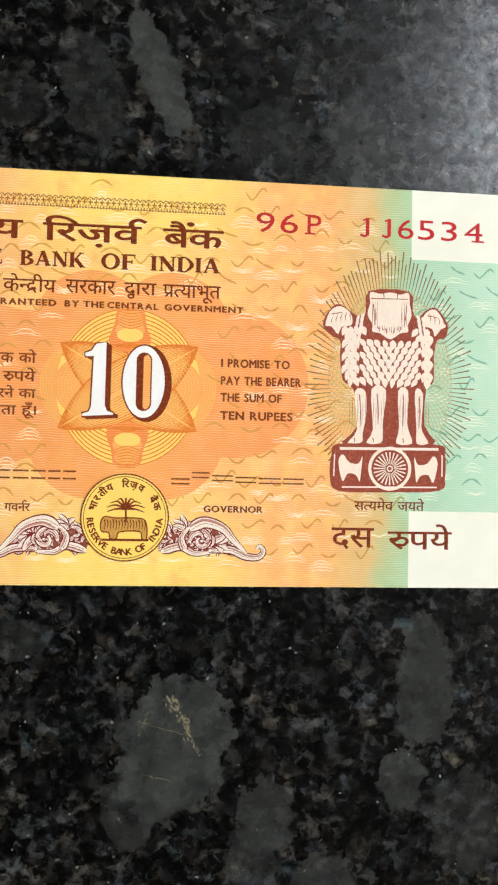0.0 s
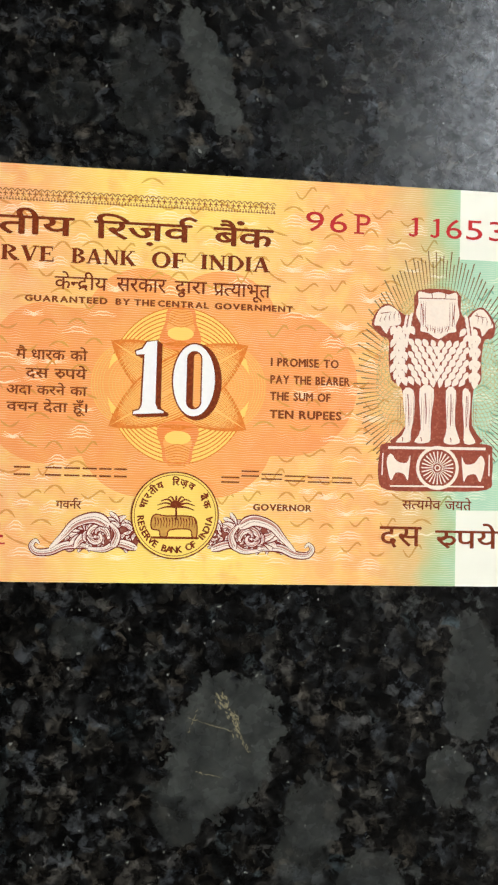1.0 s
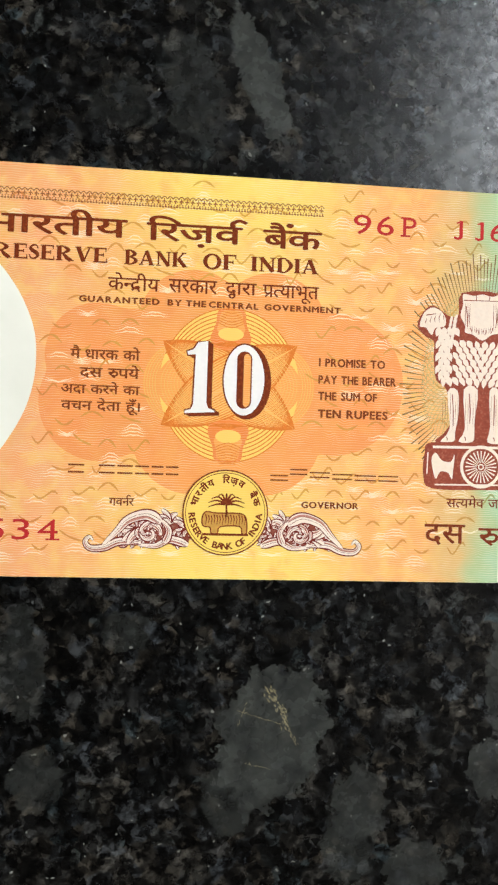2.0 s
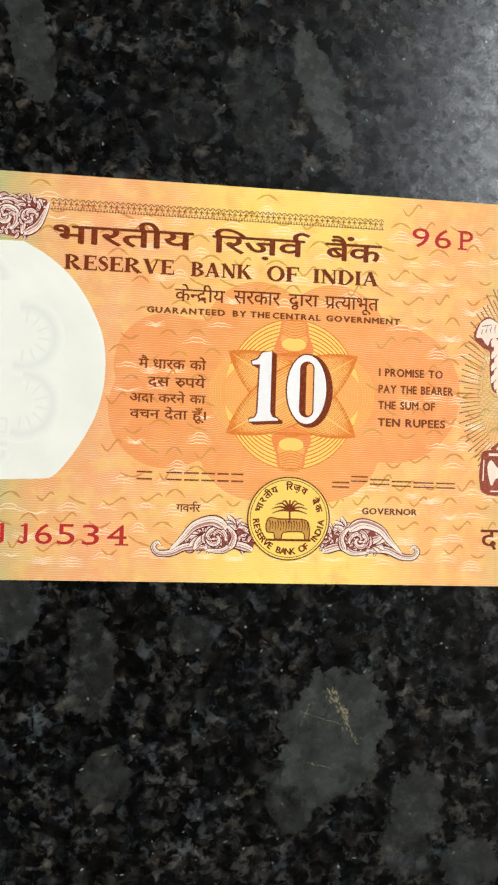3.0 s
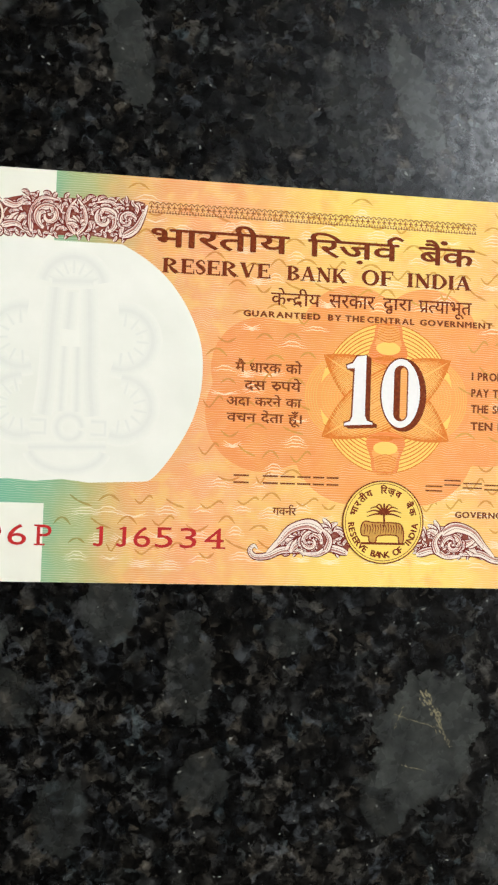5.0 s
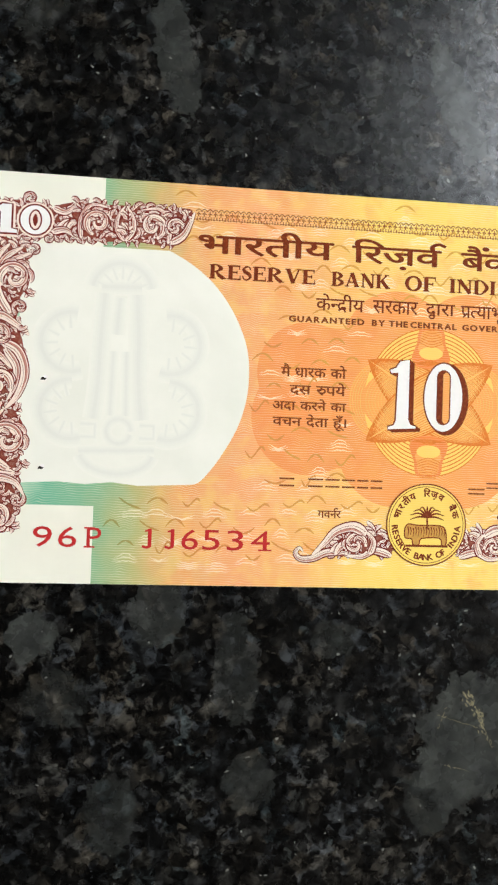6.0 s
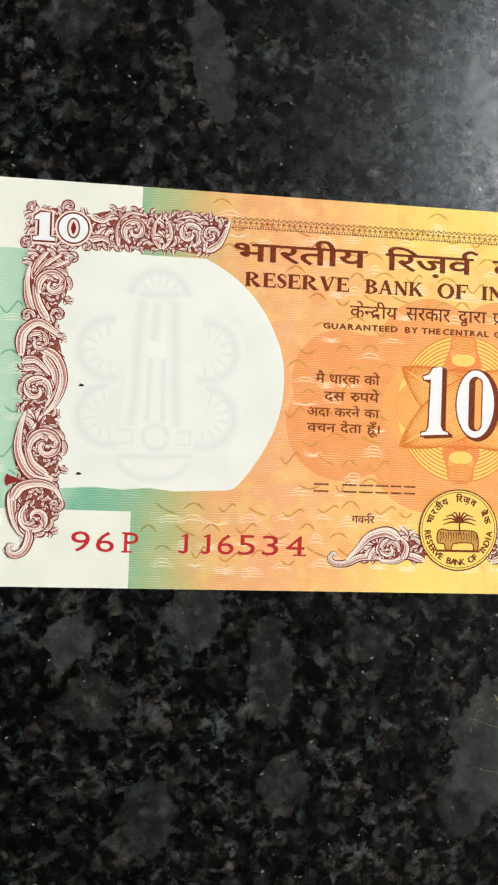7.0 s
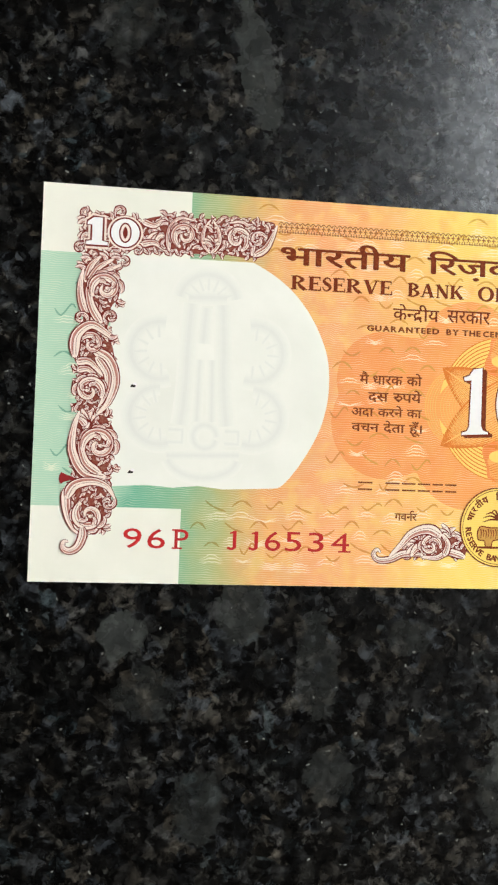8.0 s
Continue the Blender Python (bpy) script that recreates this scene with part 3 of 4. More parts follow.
    part("figure_centre", fill([slot(78.55, 79.68, 26.75, 35.1)], L[6] + 0.004, ORANGE), note, "orange centre of the nought")


big_ten()

# ---- words ----
SERIFS = {"P": "L0 t0", "4": "L7"}


def letter(ch, mat, bold):
    """A letter or digit with slab serifs on its stems."""
    if ch == "one":
        pen = Pen()
        pen.stroke([(0.30, 0.70), (0.30, 0.04)], 0.15, 0.15)
        pen.stroke([(0.34, 0.665), (0.10, 0.60)], 0.09, 0.05, 1.0)
        pen.stroke(smooth_line([(0.34, 0.06), (0.18, -0.02), (0.0, 0.03)], 4), 0.11, 0.09, 2.0)
        me = pen.mesh("one", mat)
        me.transform(Matrix.Diagonal((1 / MM, 1 / MM, 1, 1)))
        return me
    me = text_mesh(ch, mat, bold)
    if ch not in SERIFS:
        return me
    x0, y0, x1, y1 = bounds(me)
    bars = [me]
    for code in SERIFS[ch].split():
        f = {"0": 0.05, "1": 0.95, "5": 0.5, "7": 0.75}[code[1]]
        cx = x0 + (x1 - x0) * f + {"0": 0.06, "1": -0.06}.get(code[1], 0.0)
        y = y1 - 0.05 if code[0] == "t" else y0
        h = 0.16
        zb = 0.001 * len(bars)
        bars.append(mesh_of("serif", [(cx - h, y, zb), (cx + h, y, zb), (cx + h, y + 0.055, zb), (cx - h, y + 0.055, zb)], [(0, 1, 2, 3)], mat))
    return joined(bars, mat)


def serif_word(word, mat):
    """Roman capitals with heavy stems, hairlines and flat serifs, one unit high."""
    x, out, heavy_w, hair = 0.0, [], 0.245, 0.10
    for ch in word:
        pen, n = Pen(), [0]

        def run(pts, *widths, closed=False):
            n[0] += 1
            pen.ribbon(pts, widths if len(widths) > 1 else widths * 2, 0.0006 * n[0] / MM, closed)

        def foot(px, py, h=0.19):
            run([(px - h, py), (px + h, py)], 0.07)

        def stem(px):
            run([(px, 0), (px, 1)], heavy_w)
            foot(px, 0.035), foot(px, 0.965)

        def bowl(y1, y0, far):
            run(smooth_line([(0.2, y1 - 0.03), (far * 0.62, y1 - 0.04), (far, (y0 + y1) / 2), (far * 0.62, y0 + 0.04), (0.2, y0 + 0.03)], 6), hair, hair, heavy_w * 1.05, hair, hair)

        if ch in "REBDFIK":
            stem(0.2)
        if ch in "EF":
            run([(0.2, 0.96), (0.74, 0.96)], hair), run([(0.2, 0.52), (0.58, 0.52)], hair)
            run([(0.72, 1.0), (0.72, 0.72)], 0.09, 0.03), run([(0.58, 0.64), (0.58, 0.40)], 0.06)
        if ch == "E":
            run([(0.2, 0.04), (0.78, 0.04)], hair), run([(0.77, 0.0), (0.77, 0.3)], 0.1, 0.03)
        if ch == "R":
            bowl(1.0, 0.48, 0.70), run([(0.40, 0.5), (0.62, 0.22), (0.86, 0.03)], 0.12, heavy_w, heavy_w), foot(0.90, 0.035, 0.12)
        if ch == "B":
            bowl(1.0, 0.5, 0.66), bowl(0.54, 0.0, 0.74)
        if ch == "D":
            bowl(1.0, 0.0, 0.86)
        if ch == "K":
            run([(0.27, 0.40), (0.76, 0.98)], hair), run([(0.42, 0.56), (0.84, 0.02)], heavy_w), foot(0.76, 0.965, 0.15), foot(0.86, 0.035, 0.16)
        if ch == "V":
            run([(0.14, 0.98), (0.47, 0.0)], heavy_w), run([(0.47, 0.0), (0.80, 0.98)], hair), foot(0.14, 0.965, 0.17), foot(0.80, 0.965, 0.15)
        if ch == "A":
            run([(0.12, 0.02), (0.45, 1.0)], hair), run([(0.45, 1.0), (0.80, 0.02)], heavy_w), run([(0.2, 0.33), (0.68, 0.33)], hair), foot(0.12, 0.035, 0.14), foot(0.80, 0.035, 0.18)
        if ch == "N":
            run([(0.16, 0), (0.16, 1)], hair), run([(0.14, 0.98), (0.82, 0.02)], heavy_w), run([(0.82, 0), (0.82, 1)], hair), foot(0.16, 0.035, 0.15), foot(0.10, 0.965, 0.13), foot(0.82, 0.965, 0.16)
        if ch == "O":
            run(ring(0.45, 0.5, 0.38, 0.47, 40), heavy_w, hair, heavy_w, hair, heavy_w, closed=True)
        if ch == "S":
            run(smooth_line([(0.58, 0.72), (0.50, 0.92), (0.32, 0.95), (0.16, 0.76), (0.28, 0.58), (0.48, 0.44), (0.56, 0.24), (0.40, 0.05), (0.20, 0.08), (0.10, 0.30)], 4), 0.06, hair, 0.13, heavy_w, heavy_w, 0.13, hair, 0.06)
        me = pen.mesh("capital", mat)
        me.transform(Matrix.Diagonal((1 / MM, 1 / MM, 1, 1)))
        a, _, c, _ = bounds(me)
        me.transform(Matrix.Translation((x - a, 0, 0.00004 * len(out))))
        x += c - a + 0.06
        out.append(me)
    return joined(out, mat)


def line_of(chars, mat, bold=0.0, gap=0.09, space=0.45):
    """Letters set one by one with even gaps."""
    x, out = 0.0, []
    for ch in chars:
        if ch == " ":
            x += space
            continue
        me = text_mesh(ch, mat)
        a, _, c, _ = bounds(me)
        me.transform(Matrix.Translation((x - a, 0, 0.0004 * len(out))))
        x += c - a + gap
        out.append(me)
    return heavy(joined(out, mat), mat, bold)


def write(me, x0, y0, x1, y1, label, z=L[7]):
    """Lay words into a box on the note."""
    fit_box(me, x0, y0, x1, y1, z)
    part("lettering", me, note, label)


def half(ch):
    return ("half", ch)


def hindi(tokens, mat, bold=0.0):
    """Hindi words: plain runs of letters, half letters, and marks that the built-in font does not join by itself."""
    x, out, lift = 0.0, [], 0.0
    for tok in tokens:
        lift += 0.0003
        if tok == " ":
            x += 0.35
            continue
        if tok in ("reph", "rakar", "foot", "u", "dot"):
            pen = Pen()
            if tok == "reph":
                pen.stroke(smooth_line([(x - 0.16, 0.62), (x - 0.16, 0.78), (x - 0.02, 0.88), (x + 0.12, 0.80)], 4), 0.075)
            elif tok == "rakar":
                pen.stroke([(x - 0.2, 0.22), (x - 0.42, 0.02)], 0.07)
            elif tok == "dot":
                pen.blob(ring(x + 0.04, 0.82, 0.07, 0.07, 12))
            elif tok == "u":
                pen.stroke(smooth_line([(x - 0.22, 0.36), (x + 0.02, 0.40), (x + 0.12, 0.28), (x + 0.02, 0.14), (x - 0.12, 0.16)], 4), 0.075)
                bar = [(x - 0.1, 0.585), (x + 0.2, 0.585)]
                pen.stroke(bar, 0.07)
                x += 0.16
            else:
                pen.stroke(ring(x - 0.2, -0.1, 0.12, 0.1, 14), 0.07, closed=True)
            me = pen.mesh("mark", mat)
            me.transform(Matrix.Diagonal((1 / MM, 1 / MM, 1, 1)))
        else:
            if tok[0] == "ी":
                x -= 0.16
            me = text_mesh(tok[1] if isinstance(tok, tuple) else tok, mat)
            a, b, c, d = bounds(me)
            if isinstance(tok, tuple):
                bm = bmesh.new()
                bm.from_mesh(me)
                bmesh.ops.bisect_plane(bm, geom=bm.verts[:] + bm.edges[:] + bm.faces[:], plane_co=(c - 0.2, 0, 0), plane_no=(1, 0, 0), clear_outer=True)
                bm.to_mesh(me)
                bm.free()
                a, b, c, d = bounds(me)
            me.transform(Matrix.Translation((x - a, 0, 0)))
            x += c - a - 0.03
        me.transform(Matrix.Translation((0, 0, lift)))
        out.append(me)
    return heavy(joined(out, mat), mat, bold)


def lettering():
    I = "\u093f"
    title = "brown Hindi words for Reserve Bank of India"
    write(hindi(["भारतीय"], BROWN, 0.02), 38.1, 52.2, 59.9, 56.3, title)
    write(hindi([I + "रज\u093cव", "reph"], BROWN, 0.02), 62.8, 51.4, 78.6, 56.2, title)
    write(hindi(["बै", "dot", "क"], BROWN, 0.02), 81.0, 52.0, 90.4, 56.1, title)
    name = "brown serif words RESERVE BANK OF INDIA"
    for word, x0, x1 in (("RESERVE", 40.0, 57.0), ("BANK", 59.6, 69.3), ("OF", 71.7, 76.9), ("INDIA", 79.2, 89.9)):
        write(serif_word(word, BROWN), x0, 48.1, x1, 50.6, name)
    sub = "small brown Hindi words, guaranteed by the central government"
    write(hindi(["के", half("न"), "द", "rakar", "ीय"], BROWN, 0.01), 57.2, 44.0, 65.1, 46.9, sub)
    write(hindi(["सरकार"], BROWN, 0.01), 66.5, 44.2, 74.0, 46.3, sub)
    write(hindi(["द", "foot", "ारा"], BROWN, 0.01), 75.3, 43.7, 80.2, 46.2, sub)
    write(hindi(["प", "rakar", half("त"), "याभूत"], BROWN, 0.01), 81.2, 43.4, 90.1, 46.2, sub)
    small = "small brown words GUARANTEED BY THE CENTRAL GOVERNMENT"
    for word, x0, x1 in (("GUARANTEED", 52.9, 65.2), ("BY", 66.4, 68.6), ("THE", 69.2, 72.4), ("CENTRAL", 72.8, 80.6), ("GOVERNMENT", 81.5, 93.7)):
        write(line_of(word, SEPIA, 0.049, 0.2), x0, 42.1, x1, 43.1, small)
    vow = "small brown words of the promise to pay"
    for word, x0, x1, y0 in (("I PROMISE TO", 90.4, 101.1, 33.6), ("PAY THE BEARER", 90.4, 102.9, 30.9), ("THE SUM OF", 90.4, 99.9, 28.3), ("TEN RUPEES", 90.4, 101.7, 25.5)):
        write(line_of(word, SEPIA, 0.042, 0.14, 0.4), x0, y0, x1, y0 + 1.35, vow)
    vow = "small brown Hindi words of the promise to pay"
    write(hindi(["मै", " ", "धारक", " ", "को"], SEPIA, 0.02), 51.9, 33.3, 62.5, 35.4, vow)
    write(hindi(["दस", " ", "र", "u", "पये"], SEPIA, 0.02), 53.4, 30.4, 62.5, 32.6, vow)
    write(hindi(["अदा", " ", "करने", " ", "का"], SEPIA, 0.02), 50.7, 27.9, 62.6, 29.9, vow)
    write(hindi(["वचन", " ", "देता", " ", "हूँ।"], SEPIA, 0.02), 50.8, 24.9, 62.7, 27.4, vow)
    write(line_of("GOVERNOR", SEPIA, 0.044, 0.16), 88.2, 11.25, 97.3, 12.3, "small brown word GOVERNOR")
    write(hindi(["गवन", "reph", "र"], SEPIA, 0.02), 58.5, 11.0, 62.3, 12.7, "small brown Hindi word for governor")
    write(hindi(["स", half("त"), "यमेव", " ", "जयते"], BROWN, 0.012), 111.6, 11.9, 122.8, 13.9, "small brown Hindi motto")
    write(hindi(["दस"], BROWN, 0.012), 108.1, 5.9, 114.8, 9.2, "brown Hindi word for ten")
    write(hindi(["र", "u", "पये"], BROWN, 0.012), 117.0, 5.9, 127.3, 9.9, "brown Hindi word for rupees")
    red = "red serial number 96P 116534"
    for x, y, step in ((95.4, 55.05, 0), (14.5, 5.55, 0)):
        for ch, dx0, dx1 in (("9", 0.0, 2.9), ("6", 3.8, 6.6), ("P", 7.7, 10.3), ("one", 16.5, 18.0), ("one", 20.0, 21.5), ("6", 22.6, 25.2), ("5", 25.9, 28.6), ("3", 29.7, 32.3), ("4", 33.5, 36.8)):
            me = letter(ch, RED, 0.0)
            write(me, x + dx0, y, x + dx1, y + 3.15, red)
    # signatures: plain thin bars of their size
    for x0, x1, y in ((83.2, 86.0, 15.9), (86.3, 89.0, 16.9), (89.4, 92.6, 16.5), (93.0, 96.2, 16.3), (96.6, 100.0, 16.2), (100.4, 103.6, 16.2)):
        for dy in (-0.36, 0.36):
            part("signature_bar", Pen().stroke([(x0, y + dy), (x1, y + dy)], 0.22, 0.22, L[7]).mesh("signature_bar", SEPIA), note, "thin brown bar in place of a signature")
    for x0, x1 in ((52.2, 54.6), (56.8, 59.2), (59.6, 61.9), (62.3, 64.4), (64.8, 66.6), (67.0, 68.9)):
        for y in (16.0, 17.1):
            part("signature_bar", Pen().stroke([(x0, y), (x1, y)], 0.26, 0.26, L[7]).mesh("signature_bar", SEPIA), note, "thin brown bar in place of a signature")


lettering()


def chain_border():
    pen = Pen()
    n, w = 60, 53.0 / 60
    for i in range(n):
        x = 37.6 + w * i
        pen.stroke(smooth_line([(x, 58.75), (x + w * 0.25, 59.05), (x + w * 0.5, 59.15), (x + w * 0.75, 59.05), (x + w, 58.75)], 2), 0.15, 0.15, L[4])
        pen.stroke([(x + w * 0.15, 58.35), (x + w * 0.5, 58.5), (x + w * 0.9, 58.3)], 0.2, 0.14, L[4] + 0.001)
        pen.stroke([(x + w * 0.5, 58.9), (x + w * 0.45, 58.0)], 0.12, 0.2, L[4] + 0.002)
        for q in range(2):
            pen.stroke([(x + w * (0.08 + 0.5 * q), 57.55 + 0.1 * q), (x + w * (0.42 + 0.5 * q), 57.5)], 0.3, 0.22, L[4])
            pen.stroke([(x + w * (0.2 + 0.5 * q), 57.95), (x + w * (0.3 + 0.5 * q), 57.75)], 0.16, 0.1, L[4] + 0.003)
    part("chain_border", pen.mesh("chain_border", CHAIN), note, "narrow brown chain border", "stuff")


chain_border()


def volute(cx, cy, r, a0, d, turns=1.35, lobes=4):
    """An acanthus scroll: a band that winds into its eye, lobes peeling off outside and small leaves inside. d: 1 counter-clockwise, -1 clockwise."""
    at = lambda rad, a: (cx + rad * math.cos(radians(a)), cy + rad * math.sin(radians(a)))
    out = []
    for q in range(lobes):
        a = a0 + d * (30 + 200 * q / max(1, lobes))
        rr = r * (1.0 - 0.10 * q / max(1, lobes))
        out.append((smooth_line([at(rr * 0.95, a), at(rr * 1.16, a + d * 16), at(rr * 1.2, a + d * 38), at(rr * 1.08, a + d * 52)], 4), r * 0.34))
    out.append((spiral(cx, cy, r * 1.04, a0, d * turns * 0.9, 0.26 * r, 40), r * 0.56))
    for q in range(2):
        a = a0 + d * (80 + 90 * q)
        out.append((smooth_line([at(r * 0.72, a), at(r * 0.52, a + d * 26), at(r * 0.30, a + d * 34)], 4), r * 0.3))
    eye = at(r * 0.12, a0 + d * 200)
    out.append(([(eye[0] - 0.16 * r, eye[1]), eye, (eye[0] + 0.2 * r, eye[1])], r * 0.34))
    return out


def spray(x, y, turn, size, n, open_by=30, bend=18):
    """A fan of leaves from one point."""
    out = []
    for q in range(n):
        f = q - (n - 1) / 2
        a, ln = turn + f * open_by, size * (1 - 0.10 * abs(f))
        s = bend * (1 if f >= 0 else -1)
        out.append((smooth_line([(x, y), (x + 0.5 * ln * math.cos(radians(a)), y + 0.5 * ln * math.sin(radians(a))), (x + ln * math.cos(radians(a + s)), y + ln * math.sin(radians(a + s)))], 5), size * 0.44))
    return out


def long_leaf(path, w):
    return [(smooth_line(path, 6), w * 1.3)]


def scrollwork(name, ground, leaves, label, z=L[3]):
    """Engraved acanthus: a dark rose ground, pale leaves with maroon outlines, rose shading along one side and fine lines."""
    dark, pale, shade, fine = Pen(), Pen(), Pen(), Pen()
    ob = part(name, fill([smooth_line(ground, 4, True)], z, ROSY), note, label)
    k = 0

    def beside(pts, off, w, share):
        """The line at a share of the leaf's width to one side, over its first part."""
        line = []
        for i in range(1, max(3, int(len(pts) * share))):
            dx, dy = pts[i][0] - pts[i - 1][0], pts[i][1] - pts[i - 1][1]
            d, f = math.hypot(dx, dy) or 1.0, off * w * (1 - i / len(pts)) ** 0.6
            line.append((pts[i][0] - dy / d * f, pts[i][1] + dx / d * f))
        return line

    # small leaves fill the ground between the large ones
    edge, rng, small = smooth_line(ground, 4, True), random.Random(len(leaves)), []

    def inside(x, y):
        hit = False
        for (xa, ya), (xb, yb) in zip(edge, edge[1:] + edge[:1]):
            if (ya > y) != (yb > y) and x < xa + (y - ya) / (yb - ya) * (xb - xa):
                hit = not hit
        return hit

    y = min(p[1] for p in edge) + 0.5
    while y < max(p[1] for p in edge):
        x = min(p[0] for p in edge) + rng.uniform(0.2, 0.8)
        while x < max(p[0] for p in edge):
            if inside(x, y):
                a, d = rng.uniform(0, 360), rng.choice((1, -1))
                small.append((spiral(x, y, 0.8, a, 0.62 * d, 0.3, 10), 0.5))
                small += spray(x, y, a + 150, 1.05, 2, 70)
            x += 1.7
        y += 1.35
    for pts, w in small + leaves:
        k += 2
        dark.stroke(pts, w + 0.46, w + 0.46, z + 0.004 + 0.0004 * k, "leaf")
        pale.stroke(pts, w, w, z + 0.0044 + 0.0004 * k, "leaf")
        if w > 0.45:
            shade.stroke(beside(pts, 0.27, w, 0.85), w * 0.36, w * 0.12, z + 0.0046 + 0.0004 * k, True)
        fine.stroke(beside(pts, -0.12, w, 0.8), 0.08, 0.03, z + 0.0047 + 0.0004 * k)
        if w > 0.9:
            fine.stroke(beside(pts, 0.16, w, 0.7), 0.08, 0.03, z + 0.0047 + 0.0004 * k)
    part("scroll_outline", dark.mesh("scroll_outline", MAROON), ob, "maroon outlines of the leaves", "stuff")
    part("scroll_leaf", pale.mesh("scroll_leaf", BLUSH), ob, "pale rose leaves", "stuff")
    part("scroll_shading", shade.mesh("scroll_shading", FLUSH), ob, "rose shading of the leaves", "stuff")
    part("scroll_vein", fine.mesh("scroll_vein", MAROON), ob, "fine maroon engraved lines", "stuff")


def left_border():
    ground = [(6.8, 52.4), (9.4, 52.6), (11.6, 51.6), (12.2, 48.6), (12.4, 45.6), (11.2, 43.6), (11.2, 41.8), (10.6, 39.8), (11.8, 37.0), (12.0, 33.4), (11.2, 29.6), (10.6, 27.0), (12.2, 24.6), (12.8, 21.6), (12.0, 18.6), (12.2, 15.4), (12.0, 12.6), (11.2, 9.6), (9.2, 8.0), (7.4, 8.8), (6.4, 11.4), (6.0, 14.6), (6.4, 18.4), (6.4, 22.4), (6.8, 26.0), (6.3, 29.4), (6.4, 32.8), (6.4, 36.4), (6.4, 39.6), (7.0, 42.4), (6.8, 46.4)]
    leaves = (
        # the upper scroll and the fan of leaves over it
        spray(7.6, 51.0, 110, 1.8, 4, 28) + spray(10.2, 51.2, 75, 1.8, 4, 30) + spray(12.4, 51.4, 120, 1.4, 3) + spray(6.9, 49.6, 125, 1.7, 3) + long_leaf([(7.2, 47.4), (7.8, 50.0), (9.4, 51.8)], 0.9) + long_leaf([(7.6, 47.2), (9.0, 49.8), (11.4, 51.4)], 0.9) + long_leaf([(8.0, 47.0), (9.8, 49.2), (12.8, 50.6)], 0.9)
        + volute(13.0, 51.0, 0.8, 120, -1, 1.1, 0) + long_leaf([(9.4, 40.2), (7.0, 43.4), (6.3, 46.6), (6.7, 49.6)], 1.1) + spray(12.3, 44.8, -60, 1.4, 3) + long_leaf([(9.8, 41.0), (8.2, 43.6), (7.6, 46.6), (8.6, 48.4)], 1.0) + volute(10.3, 46.6, 2.3, 215, -1)
        # small curls at the waist
        + volute(6.6, 41.6, 1.05, 330, 1, 1.2, 1) + volute(11.2, 42.0, 1.05, 200, -1, 1.2, 1) + spray(11.0, 40.6, 250, 1.2, 3)
        # the second scroll under its arching leaf, and the long stems down the inner side
        + long_leaf([(8.8, 36.6), (11.2, 35.2), (12.3, 32.0), (11.4, 28.6), (9.6, 26.4)], 1.3) + long_leaf([(9.2, 35.6), (11.0, 33.0), (10.9, 30.0), (9.8, 27.6)], 0.9) + long_leaf([(6.2, 34.6), (8.2, 34.8), (10.4, 32.6)], 1.0) + long_leaf([(6.4, 33.4), (8.0, 33.6), (9.8, 32.2)], 0.8)
        + volute(8.4, 37.6, 1.75, 170, -1, 1.25, 0) + long_leaf([(5.9, 35.4), (6.0, 38.8), (8.2, 40.7), (10.8, 39.4), (12.8, 37.8)], 1.25) + spray(11.2, 38.8, -25, 1.5, 3, 26)
        # the third scroll
        + volute(8.3, 30.2, 2.15, 330, 1) + spray(6.6, 27.8, 215, 1.3, 3) + spray(11.0, 26.4, 30, 1.4, 3)
        # the fourth scroll and its stems
        + spray(8.0, 24.8, 96, 2.6, 5, 20, 10) + long_leaf([(11.4, 16.6), (8.0, 17.4), (6.1, 20.6), (6.2, 24.2), (7.0, 27.0)], 1.25) + long_leaf([(10.6, 17.2), (8.2, 19.0), (7.4, 22.2), (8.6, 25.2)], 1.0) + spray(12.6, 18.6, -70, 1.4, 3) + volute(10.2, 21.6, 2.55, 200, -1)
        # the lowest scroll with its tail
        + long_leaf([(5.4, 14.8), (5.5, 11.8), (6.4, 9.0), (8.2, 7.2)], 1.1) + spray(11.2, 9.0, 305, 1.6, 4) + volute(9.1, 10.6, 2.3, 125, 1) + long_leaf([(5.5, 13.2), (6.6, 15.2), (9.2, 15.9), (11.6, 15.2), (12.9, 13.4)], 1.2) + volute(11.9, 12.8, 1.15, 40, -1, 1.2, 0)
        + spray(8.2, 8.2, 290, 1.4, 3) + long_leaf([(8.0, 8.8), (8.2, 7.4), (7.5, 5.6), (6.3, 4.9), (5.3, 5.3), (5.3, 6.3), (6.1, 6.4)], 0.95))
    scrollwork("leaf_border_upright", ground, leaves, "maroon and rose acanthus scroll border")
    bud = ink("bud_ink", srgb(150, 44, 44), 0.1)
    part("heart_bud", fill([smooth_line([(4.5, 17.2), (5.0, 17.0), (6.6, 16.3), (5.0, 15.7), (4.5, 15.4), (4.2, 16.3)], 5, True)], L[7] + 0.1, bud), note, "dark red heart-shaped bud")
    ground = [(15.4, 57.6), (18.6, 58.8), (22.6, 58.8), (26.6, 58.9), (30.6, 58.8), (34.0, 59.0), (37.0, 58.8), (36.2, 56.0), (35.0, 54.0), (33.0, 52.9), (29.4, 53.2), (26.6, 53.2), (23.6, 53.0), (19.6, 53.1), (16.4, 53.4), (14.8, 54.4)]
